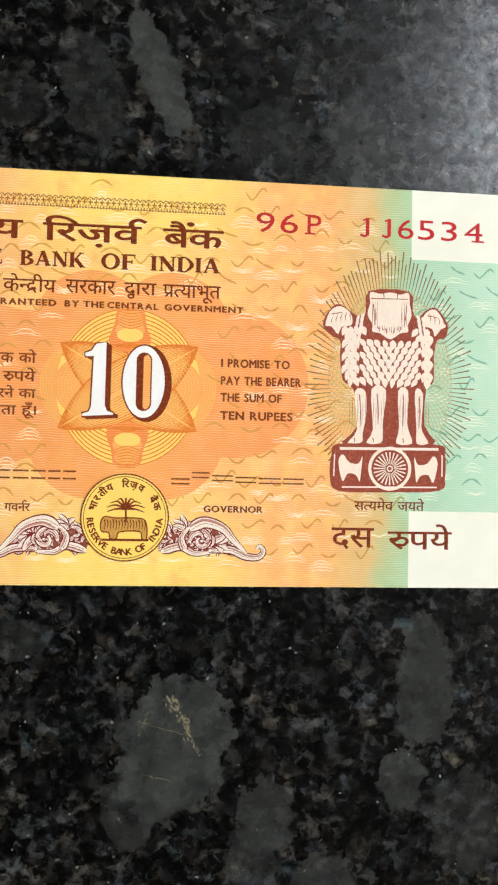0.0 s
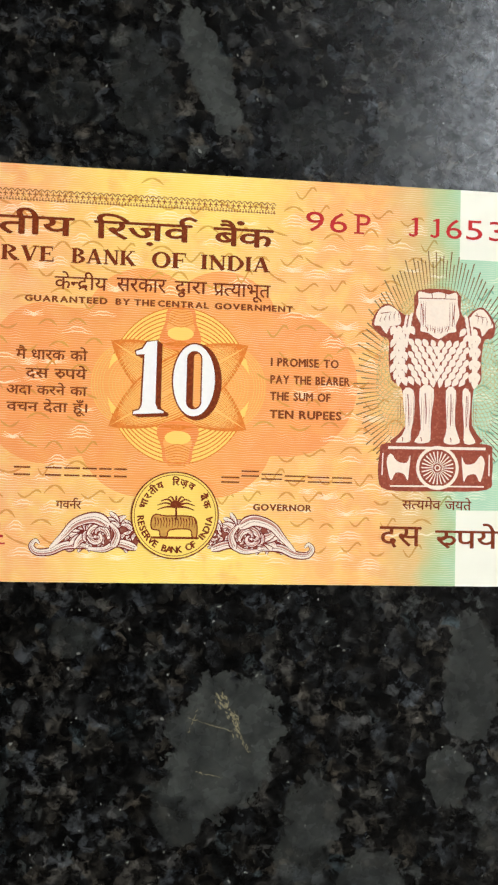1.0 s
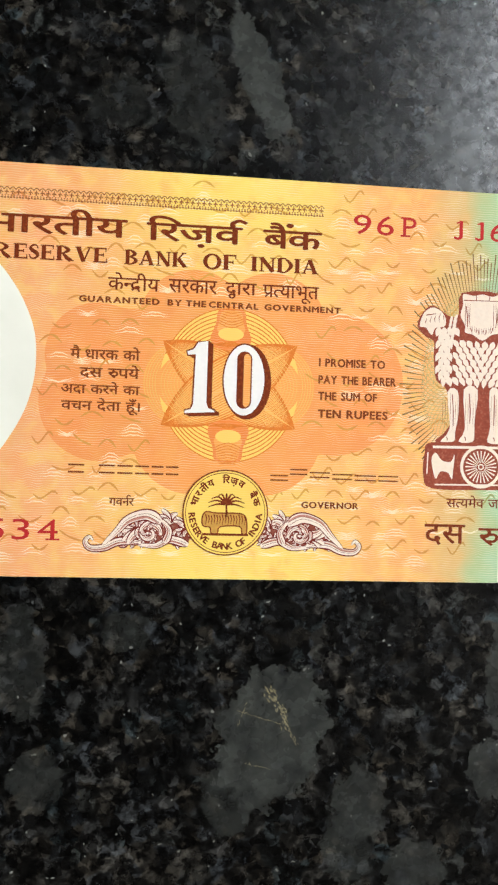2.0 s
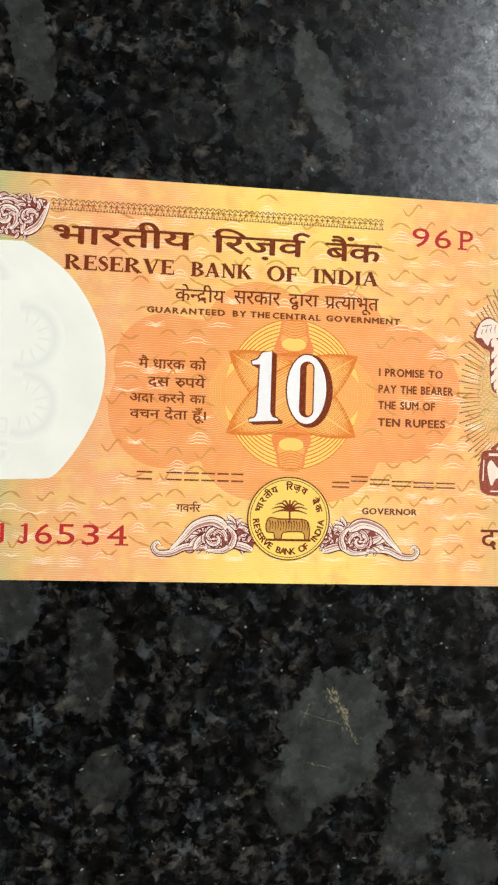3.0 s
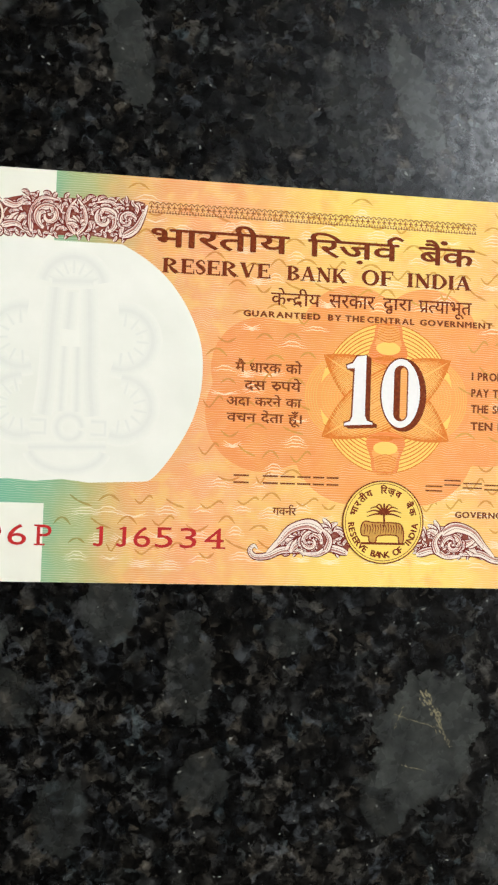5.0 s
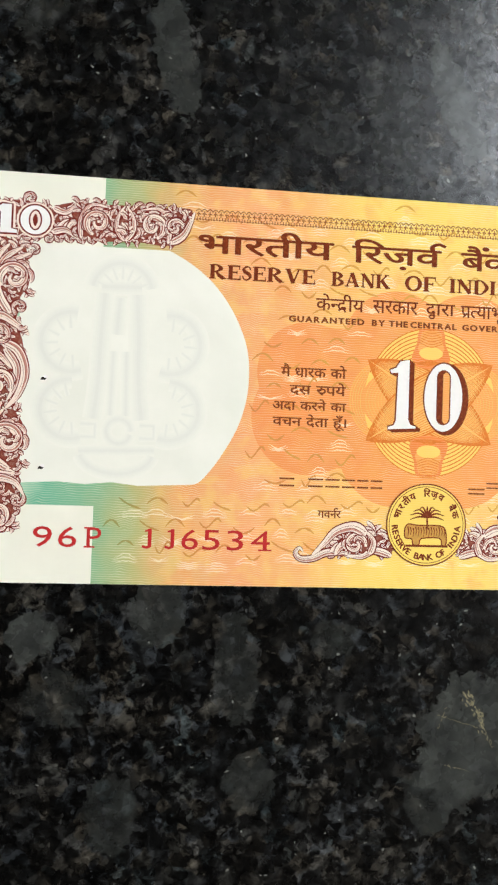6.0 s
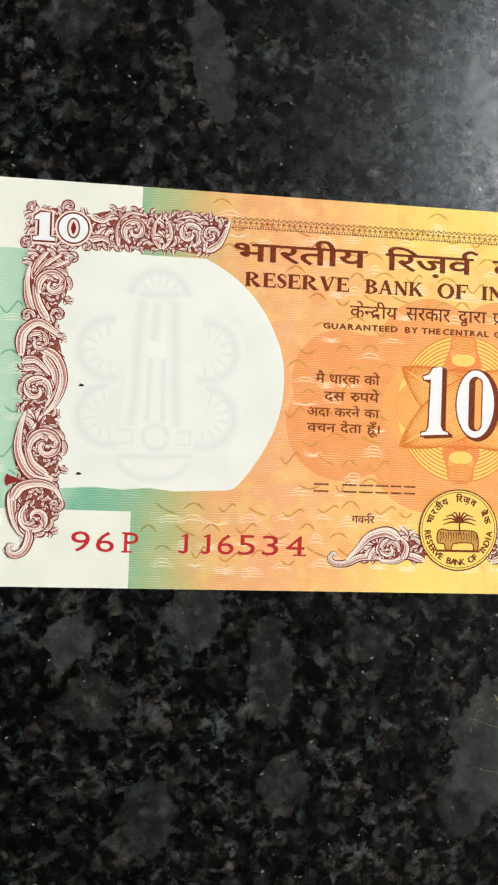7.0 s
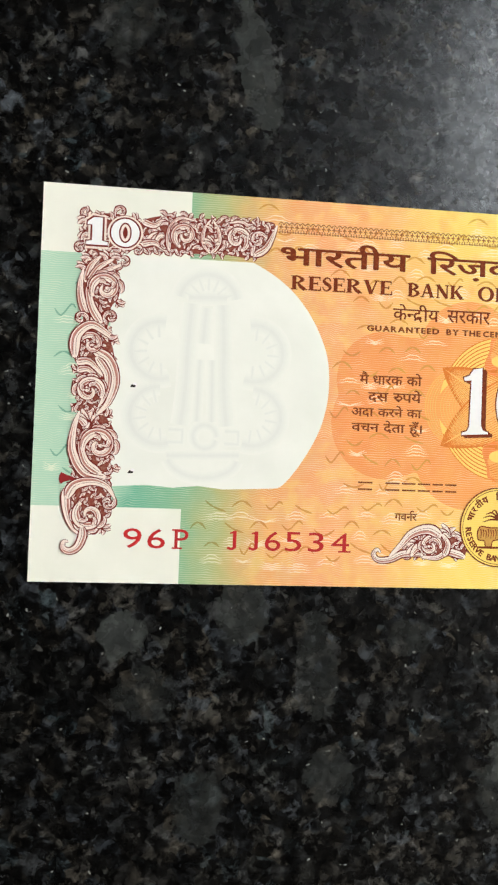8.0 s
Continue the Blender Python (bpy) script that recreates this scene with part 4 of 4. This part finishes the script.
    leaves = spray(18.8, 55.6, 180, 2.6, 5, 26) + long_leaf([(15.6, 54.0), (17.6, 54.4), (19.4, 53.2)], 0.8) + long_leaf([(15.6, 57.8), (17.6, 57.2), (19.2, 58.6)], 0.8) + spray(19.5, 57.6, 90, 1.2, 5, 44) + volute(19.5, 54.2, 0.8, 90, 1, 1.1, 1)
    for f in (1, -1):
        m = lambda x: 26.7 + f * (x - 26.7)
        t = lambda a: a if f > 0 else 180 - a
        leaves += long_leaf([(m(20.0), 53.3), (m(19.9), 56.4), (m(21.4), 58.6), (m(24.0), 58.4)], 0.6) + volute(m(22.5), 55.9, 1.95, t(250), -f, 1.4, 4) + spray(m(24.8), 54.2, t(150), 1.3, 3, 34) + long_leaf([(m(26.6), 53.3), (m(25.4), 55.2), (m(25.6), 57.2), (m(26.6), 58.8)], 0.6) + spray(m(24.9), 58.0, t(200), 1.1, 3)
    leaves += spray(26.7, 54.4, 90, 1.9, 5, 26) + spray(26.7, 56.8, 90, 1.4, 3, 30) + spray(33.6, 57.8, 90, 1.3, 5, 40) + volute(34.4, 55.9, 1.3, 20, 1, 1.2, 3) + long_leaf([(33.8, 53.4), (35.6, 54.6), (36.6, 56.4), (37.4, 58.6)], 0.9) + spray(35.8, 57.4, 60, 1.4, 3)
    scrollwork("leaf_border_level", ground, leaves, "maroon and rose acanthus scroll border")
    # the 10 in the corner, on its leaves
    ground = [(6.3, 58.7), (8.0, 58.5), (10.4, 58.7), (12.6, 58.6), (15.0, 58.0), (15.8, 55.8), (15.2, 53.4), (12.8, 52.9), (9.0, 53.0), (6.2, 53.0), (6.5, 55.6)]
    leaves = spray(7.0, 57.2, 135, 1.9, 4) + spray(8.8, 57.8, 85, 1.4, 4) + spray(10.8, 57.8, 60, 1.4, 3) + volute(12.2, 59.0, 0.9, 200, -1, 1.2, 0) + spray(14.2, 57.8, 50, 1.4, 3) + spray(7.0, 55.2, 170, 1.7, 4) + spray(7.2, 53.6, 215, 1.4, 3) + volute(6.0, 52.9, 0.8, 60, 1, 1.2, 0) + volute(15.0, 53.0, 0.8, 120, -1, 1.2, 0)
    scrollwork("corner_leaf_ground", ground, leaves, "maroon leaves round the corner figure", L[2])
    one = [(7.0, 56.7), (7.1, 57.2), (8.0, 57.9), (9.4, 57.9), (9.4, 54.2), (10.3, 54.0), (10.3, 53.5), (6.9, 53.5), (6.9, 54.0), (7.8, 54.2), (7.8, 56.7)]
    zf = L[8] + 0.12
    part("corner_figure_ground", Pen().stroke(one, 1.3, 1.3, zf - 0.006, closed=True).mesh("corner_figure_ground", CREAM), note, "pale rim of the figure one")
    part("corner_figure_ground", fill([ring(13.0, 55.7, 2.8, 2.75, 36)], zf - 0.003, CREAM), note, "pale rim of the figure nought")
    part("corner_figure_outline", Pen().stroke(one, 0.6, 0.6, zf, closed=True).mesh("corner_figure_outline", MAROON), note)
    part("corner_figure_outline", fill([ring(13.0, 55.7, 2.5, 2.5, 36)], zf + 0.003, MAROON), note)
    part("corner_figure", fill([one], zf + 0.006, WHITE), note, "white figure one")
    part("corner_figure", fill([ring(13.0, 55.7, 2.25, 2.25, 36), ring(13.0, 55.7, 1.0, 1.65, 28)], zf + 0.006, WHITE), note, "white figure nought")
    part("corner_figure", fill([ring(13.0, 55.7, 0.78, 1.4, 24)], zf + 0.006, BLUSH), note)
    part("corner_figure_mark", fill([smooth_line([(13.0, 56.7), (13.4, 55.7), (13.0, 54.7), (12.6, 55.7)], 3, True)], zf + 0.009, MAROON), note)


left_border()


def seal():
    cx, cy = 76.35, 10.3
    Z0, Z1 = L[5] + 0.12, L[6] + 0.12
    ob = part("seal", fill([ring(cx, cy, 6.65, 6.65, 64)], Z0, GOLD), note, "round yellow seal with brown rings")
    pen = Pen()
    pen.stroke(ring(cx, cy, 6.55, 6.55, 72), 0.2, 0.2, Z1, closed=True)
    pen.stroke(ring(cx, cy, 6.15, 6.15, 72), 0.1, 0.1, Z1, closed=True)
    part("seal_ring", pen.mesh("seal_ring", BROWN), ob)

    def round_text(chars, a0, a1, r, size, inward):
        out = []
        for i, ch in enumerate(chars):
            if ch == " ":
                continue
            a = a0 + (a1 - a0) * i / (len(chars) - 1)
            me = heavy(text_mesh(ch, BROWN), BROWN, 0.045)
            x0, y0, x1, y1 = bounds(me)
            me.transform(Matrix.Translation((-(x0 + x1) / 2, -0.35, 0)))
            turn = a - 90 if not inward else a + 90
            me.transform(Matrix.Translation(((cx + r * math.cos(radians(a))) * MM, (cy + r * math.sin(radians(a))) * MM, level(Z1))) @ pose(0, 0, 0, 0, 0, turn) @ Matrix.Diagonal((size * MM, size * MM, MM * INK, 1)))
            out.append(me)
        return joined(out, BROWN)

    part("seal_lettering", round_text("RESERVE BANK OF INDIA", 186, 354, 5.2, 1.4, True), ob, "small words RESERVE BANK OF INDIA round the seal")
    part("seal_lettering", round_text(["भा", "र", "ती", "य", " ", "\u093fर", "ज\u093c", "व", " ", "बैं", "क"], 160, 20, 5.1, 1.5, False), ob, "small Hindi words round the seal")
    pen = Pen()
    pen.stroke([(cx + 0.2, 9.6), (cx + 0.1, 11.6)], 0.35, 0.25, Z1)
    for q in range(9):
        a = radians(-15 + 210 * q / 8)
        pen.stroke(smooth_line([(cx + 0.1, 11.6), (cx + 0.1 + 1.5 * math.cos(a), 11.9 + 1.3 * math.sin(a)), (cx + 0.1 + 2.9 * math.cos(a), 11.5 + 1.5 * math.sin(a))], 4), 0.42, 0.1, Z1 + 0.0006 * q)
    part("palm", pen.mesh("palm", BROWN), ob, "brown palm tree")
    # a plain rounded form stands on the seal's ground line
    form = smooth_line([(72.9, 8.2), (72.8, 9.6), (73.4, 10.4), (75.0, 10.2), (78.6, 10.2), (79.6, 9.4), (79.7, 7.2), (79.0, 7.1), (78.6, 8.2), (75.6, 8.1), (75.2, 7.1), (74.2, 7.1), (74.0, 8.0)], 3, True)
    part("plain_form", fill([form], Z1, ink("form_ink", srgb(216, 160, 80), 0.2)), ob, "plain ochre rounded shape")
    part("form_outline", Pen().stroke(form, 0.2, 0.2, Z1 + 0.004, closed=True).mesh("form_outline", BROWN), ob)
    pen = Pen()
    for q in range(15):
        x = 73.3 + 0.43 * q
        pen.stroke([(x, 10.0 - 0.1 * (q % 3)), (x + 0.16, 9.3), (x + 0.05, 8.4 + 0.2 * (q % 2))], 0.2, 0.08, Z1 + 0.006 + 0.0002 * q)
    part("form_hatching", pen.mesh("form_hatching", BROWN), ob, "brown hatching", "stuff")
    pen = Pen()
    pen.stroke([(73.0, 6.9), (80.0, 6.9)], 0.35, 0.35, Z1 + 0.01)
    part("ground_line", pen.mesh("ground_line", BROWN), ob)
    for sg in (-1, 1):
        m = lambda x: cx + sg * x
        t = lambda a: a if sg > 0 else 180 - a
        ground = [(m(x), y) for x, y in ((5.6, 9.0), (8.0, 9.2), (10.4, 8.9), (13.0, 8.8), (15.0, 7.7), (16.6, 6.2), (18.2, 5.0), (16.4, 5.2), (12.6, 5.2), (9.0, 5.6), (5.6, 5.6))]
        leaves = (
            spray(m(8.8), 8.6, t(82), 2.3, 5, 36) + spray(m(6.6), 8.2, t(70), 1.6, 3) + long_leaf([(m(5.6), 5.2), (m(8.4), 6.0), (m(10.6), 5.0), (m(13.6), 5.2)], 0.9) + long_leaf([(m(9.2), 5.4), (m(8.6), 7.4), (m(10.0), 9.2)], 0.8)
            + long_leaf([(m(12.8), 5.4), (m(16.0), 5.6), (m(18.4), 4.6), (m(20.4), 4.5), (m(21.2), 5.4), (m(20.6), 6.2), (m(20.0), 5.6)], 0.8)
            + spray(m(13.4), 7.0, t(-12), 2.8, 4, 20, 10) + volute(m(11.6), 6.9, 1.7, t(190), -sg, 1.35, 3) + long_leaf([(m(9.8), 8.6), (m(12.0), 9.7), (m(14.8), 8.9), (m(16.6), 7.0), (m(18.6), 5.0)], 1.25))
        scrollwork("seal_scroll", ground, leaves, "maroon and rose leaf scroll beside the seal", L[2])


seal()


def emblem():
    """The pillar emblem as plain shapes: a pale block-like silhouette on a base with a spoked wheel, in a ring of rays."""
    cx, cy = 117.1, 31.4
    pen, net = Pen(), Pen()
    n = 132
    for i in range(n):
        a = 360 * i / n
        if 232 < a < 308:
            continue
        c, s = math.cos(radians(a)), math.sin(radians(a))
        rx, ry = 13.6, 21.8 if s > 0 else 17.6
        k1 = 1.0 - 0.05 * (i % 2) - 0.02 * ((i * 7) % 3)
        pen.ribbon([(cx + rx * 0.70 * c, cy + ry * 0.70 * s), (cx + rx * 0.85 * c, cy + ry * 0.85 * s), (cx + rx * k1 * c, cy + ry * k1 * s)], (0.06, 0.15, 0.2), L[4] + 0.0002 * (i % 3))
    for q in range(2):
        for j in range(64):
            a, b = -42 + 264 * j / 63, -42 + 264 * j / 63 + (16 if q else -16)
            low = lambda v: 21.8 if math.sin(radians(v)) > 0 else 17.6
            net.stroke([(cx + 13.6 * f * math.cos(radians(v)), cy + low(v) * f * math.sin(radians(v))) for f, v in ((0.46, a), (0.55, a + (b - a) * 0.25), (0.65, a + (b - a) * 0.6), (0.74, b))], 0.08, 0.08, L[3] + 0.0006 * (q + 1))
    for q in range(6):
        f = 0.50 + 0.045 * q
        net.stroke(ring(cx, cy, 13.6 * f, 21.8 * f, 60, 0, 180), 0.07, None, L[3] + 0.002 + 0.0002 * q)
    part("ray_net", net.mesh("ray_net", NET), note, "fine pale net inside the rays", "stuff")
    part("ray", pen.mesh("ray", RAY), note, "ring of fine engraved rays", "stuff")
    outline = [(113.5, 46.5), (120.0, 46.6), (120.6, 43.6), (121.4, 42.4), (122.6, 43.6), (124.4, 44.2), (126.3, 41.6), (125.9, 39.4), (124.6, 39.0), (124.1, 36.0), (124.1, 32.4), (122.9, 31.0), (122.7, 25.4), (123.8, 22.2), (109.9, 21.9), (111.9, 25.0), (111.2, 30.8), (109.5, 32.2), (109.0, 36.0), (109.0, 38.4), (107.6, 39.2), (106.2, 40.8), (107.2, 43.2), (108.9, 44.2), (111.4, 42.6), (113.0, 43.0)]
    ob = part("emblem", fill([smooth_line(outline, 3, True)], L[5], EMBLEM), note, "maroon and cream pillar emblem drawn in plain shapes")
    cream = Pen()
    blocks = [
        [(113.7, 46.3), (115.4, 46.1), (117.0, 46.4), (118.6, 46.1), (119.9, 46.4), (120.1, 44.6), (120.4, 42.8), (119.8, 41.2), (119.9, 40.2), (118.6, 39.9), (117.0, 38.9), (115.4, 39.8), (114.1, 40.1), (114.1, 41.2), (113.3, 42.8), (113.7, 44.6)],
        [(106.6, 40.8), (107.3, 43.0), (108.9, 43.9), (110.6, 42.8), (110.8, 41.0), (109.2, 40.6), (108.6, 39.4), (107.6, 40.6)],
        [(126.0, 41.4), (124.3, 43.9), (122.6, 43.2), (122.2, 41.4), (123.8, 40.8), (124.2, 39.6), (125.2, 40.8)],
        [(111.4, 30.4), (113.1, 30.6), (113.3, 27), (112.8, 24.0), (112.6, 22.5), (110.4, 22.4), (111.9, 24.6)],
        [(114.1, 30.9), (116.4, 30.9), (116.0, 26), (116.0, 24), (115.7, 22.5), (113.4, 22.5), (114.4, 24.6)],
        [(118.4, 30.8), (120.0, 30.8), (119.9, 26), (120.2, 24.4), (120.7, 22.5), (118.2, 22.5), (118.6, 25)],
        [(121.1, 30.8), (122.4, 30.4), (122.2, 25.4), (122.6, 24.0), (123.3, 22.6), (121.5, 22.5), (121.4, 25)],
    ]
    for i, pts in enumerate(blocks):
        cream.blob(smooth_line(pts, 3, True), L[6] + 0.0006 * i)
    i = 0
    for row in range(9):
        for col in range(14):
            x = 109.5 + col * 1.12 + (0.56 if row % 2 else 0)
            y = 40.6 - row * 1.0
            if x > 123.9 or (113.2 < x < 120.4 and y > 39.3) or (y < 33 and (x < 110.2 or x > 123.2)):
                continue
            if 111.9 < x < 112.6 or 121.5 < x < 122.2:
                continue
            i += 1
            lean = max(-34, min(34, (117.0 - x) * 16)) if 112 < x < 122 else (x - (110.5 if x < 112 else 123)) * 20
            cream.blob(leaf(x - 0.02 * lean, y + 0.2, 1.7, 1.0 + 0.14 * ((i * 5) % 3), -90 + lean), L[6] + 0.006 + 0.0002 * i)
    for sg in (1, -1):
        for q in range(7):
            for w in range(2):
                cream.blob(leaf(117.0 + sg * (4.2 + 0.9 * w + 0.12 * q), 43.0 - 0.75 * q - 0.3 * w, 1.5, 0.55, -90 + sg * (28 - 14 * w)), L[6] + 0.012 + 0.0002 * q + 0.0001 * w)
    part("emblem_highlight", cream.mesh("emblem_highlight", CREAM), ob, "cream blocks and scallops")
    cut = Pen()
    for x0, y0, x1, y1 in ((113.8, 45.3, 119.8, 45.4), (115.8, 46.2, 115.9, 45.4), (118.1, 46.2, 118.0, 45.4), (114.2, 44.4, 114.5, 41.0), (119.6, 44.4, 119.2, 41.0), (114.9, 40.9, 115.3, 40.0), (118.7, 41.0, 118.4, 40.1), (112.2, 30.0, 112.5, 25.0), (115.0, 30.2, 115.2, 25.4), (119.2, 30.2, 119.2, 25.2), (121.8, 30.0, 121.8, 25.0), (111.4, 23.2, 111.5, 22.5), (114.4, 23.3, 114.5, 22.6), (119.2, 23.3, 119.3, 22.6), (107.6, 42.6, 109.2, 42.9), (123.0, 42.9, 124.6, 42.6), (116.2, 40.6, 116.4, 39.8), (117.6, 40.6, 117.4, 39.8)):
        cut.stroke([(x0, y0), ((x0 + x1) / 2 + 0.08, (y0 + y1) / 2), (x1, y1)], 0.16, 0.1, L[7])
    for q in range(15):
        f = q / 14
        x = 114.1 + 5.5 * f
        low = 40.6 - 1.0 * math.sin(math.pi * f)
        top = 44.9 if q < 3 or q > 11 else low + 1.3
        cut.stroke([(x, top), (x + 0.1 * math.sin(q * 2.1), (low + top) / 2), (x + 0.05, low + 0.25)], 0.15, 0.07, L[7] + 0.0005 * q, True)
    for sg in (1, -1):
        for q in range(5):
            x = 117.0 + sg * (6.2 + 0.75 * q)
            cut.stroke([(x, 43.4 - 0.3 * q), (x + sg * 0.3, 42.6 - 0.3 * q), (x + sg * 0.2, 41.6 - 0.1 * q)], 0.18, 0.08, L[7] + 0.001 * q, True)
        for q in range(14):
            x = 117.0 + sg * (0.9 + 0.42 * q) 
            cut.stroke([(x, 30.2 - (q * 3 % 5) * 0.3), (x - sg * 0.05, 27.6), (x, 24.2 + (q % 3) * 0.6)], 0.1, 0.05, L[7] + 0.0003 * q, True)
    part("emblem_line", cut.mesh("emblem_line", EMBLEM), ob, "engraved maroon lines", "stuff")
    base = [(108.9, 22.2), (116.9, 22.3), (125.2, 22.4), (126.1, 20.8), (126.1, 17.4), (125.2, 15.2), (117.0, 14.8), (109.1, 14.9), (107.7, 17.0), (107.9, 20.6)]
    part("emblem_base", fill([smooth_line(base, 4, True)], L[6] + 0.002, EMBLEM), ob, "maroon base with a spoked wheel")
    cream = Pen()
    cream.stroke([(109.2, 21.5), (125.0, 21.7)], 0.42, 0.42, L[7])
    cream.stroke([(109.6, 15.5), (124.8, 15.7)], 0.24, 0.24, L[7])
    cream.stroke([(108.4, 20.6), (108.3, 17.2)], 0.2, 0.2, L[7])
    cream.stroke([(125.6, 20.8), (125.6, 17.4)], 0.2, 0.2, L[7])
    cream.stroke(ring(117.2, 18.5, 3.2, 3.2, 40), 0.5, 0.5, L[7] + 0.006, closed=True)
    for q in range(24):
        a = radians(15 * q)
        cream.stroke([(117.2 + 0.7 * math.cos(a), 18.5 + 0.7 * math.sin(a)), (117.2 + 2.6 * math.cos(a), 18.5 + 2.6 * math.sin(a))], 0.1, 0.24, L[7])
    cream.stroke(ring(117.2, 18.5, 0.4, 0.4, 16), 0.2, 0.2, L[7], closed=True)
    for x, f in ((110.9, 1), (123.0, -1)):
        cream.blob(smooth_line([(x - 1.9 * f, 19.4), (x - 1.2 * f, 20.6), (x - 0.2 * f, 19.4), (x + 1.3 * f, 19.2), (x + 1.9 * f, 20.4), (x + 1.7 * f, 17.8), (x + 1.5 * f, 16.4), (x + 0.9 * f, 17.4), (x - 0.4 * f, 17.6), (x - 1.2 * f, 16.4)], 3, True), L[7])
    part("base_highlight", cream.mesh("base_highlight", CREAM), ob, "cream wheel and plain shapes")


emblem()


def watermark():
    """Faint, soft shading of the watermark in the blank window: arcs with hatching round an upright middle."""
    soft = [ink("watermark_shade", srgb(*c), 0.015) for c in ((245, 244, 233), (243, 243, 232), (241, 241, 230), (239, 239, 229), (236, 236, 226))]
    pens = [Pen() for _ in soft]
    k = 0

    def shade(pts, w):
        nonlocal k
        k += 1
        for q in range(5):
            pens[q].stroke(pts, w * (2.3, 1.8, 1.3, 0.85, 0.4)[q], None, L[3] + 0.008 * q + 0.0001 * k)

    for cx, cy, r, a0, a1 in ((26.6, 45.2, 4.6, 10, 170), (19.2, 37.2, 4.6, 80, 290), (34.4, 37.4, 4.6, -110, 100), (19.4, 26.8, 4.6, 90, 290), (34.4, 27.0, 4.6, -110, 90)):
        shade(ring(cx, cy, r, r, 24, a0, a1), 1.3)
        for q in range(7):
            a = radians(a0 + (a1 - a0) * (q + 0.5) / 7)
            shade([(cx + 0.45 * r * math.cos(a), cy + 0.45 * r * math.sin(a)), (cx + 0.9 * r * math.cos(a), cy + 0.9 * r * math.sin(a))], 0.35)
    for pts, w in (([(24.0, 45.0), (23.6, 38.0), (23.4, 31.0), (22.8, 25.4)], 1.4), ([(26.4, 44.4), (26.2, 42.0), (26.0, 38.6)], 1.1), ([(29.0, 45.0), (29.4, 38.0), (29.6, 31.0), (30.2, 25.4)], 1.4), ([(25.6, 36.0), (25.4, 26.0)], 0.8), ([(27.6, 36.0), (27.8, 26.0)], 0.8), ([(23.4, 46.0), (29.6, 46.2)], 1.2)):
        shade(smooth_line(pts, 4), w)
    shade(ring(26.8, 23.6, 1.9, 1.9, 24), 0.8)
    for x in (22.2, 31.2):
        shade([(x - 1.2, 24.6), (x + 1.0, 24.6), (x + 1.0, 22.6), (x - 1.2, 22.6)], 0.5)
    shade([(20.8, 20.4), (32.4, 20.8)], 0.8)
    shade(ring(26.6, 20.4, 5.6, 3.4, 24, 190, 350), 1.0)
    for q in range(5):
        part("watermark_shade", pens[q].mesh("watermark_shade", soft[q]), note, "faint grey watermark shading in the paper", "stuff")


watermark()


def pinholes():
    for x, y in ((15.1, 31.3), (15.2, 17.6)):
        pen = Pen()
        pen.blob([(x + r * math.cos(a), y + r * 0.7 * math.sin(a)) for r, a in ((0.55, 0.1), (0.32, 0.9), (0.4, 1.9), (0.3, 2.9), (0.5, 3.7), (0.3, 4.6), (0.42, 5.5))], L[4])
        # torn fibre beside the hole, its highlight painted as a white patch
        torn = Pen().blob([(x + 0.35 + 0.32 * math.cos(a), y + 0.34 + 0.24 * math.sin(a)) for a in (0.2, 1.3, 2.2, 3.4, 4.4, 5.3)], L[4] + 0.006)
        part("torn_fibre", torn.mesh("torn_fibre", WHITE), note, "torn paper fibre with its white highlight painted in")
        part("pinhole", pen.mesh("pinhole", DARK), note, "small dark pinhole")


pinholes()
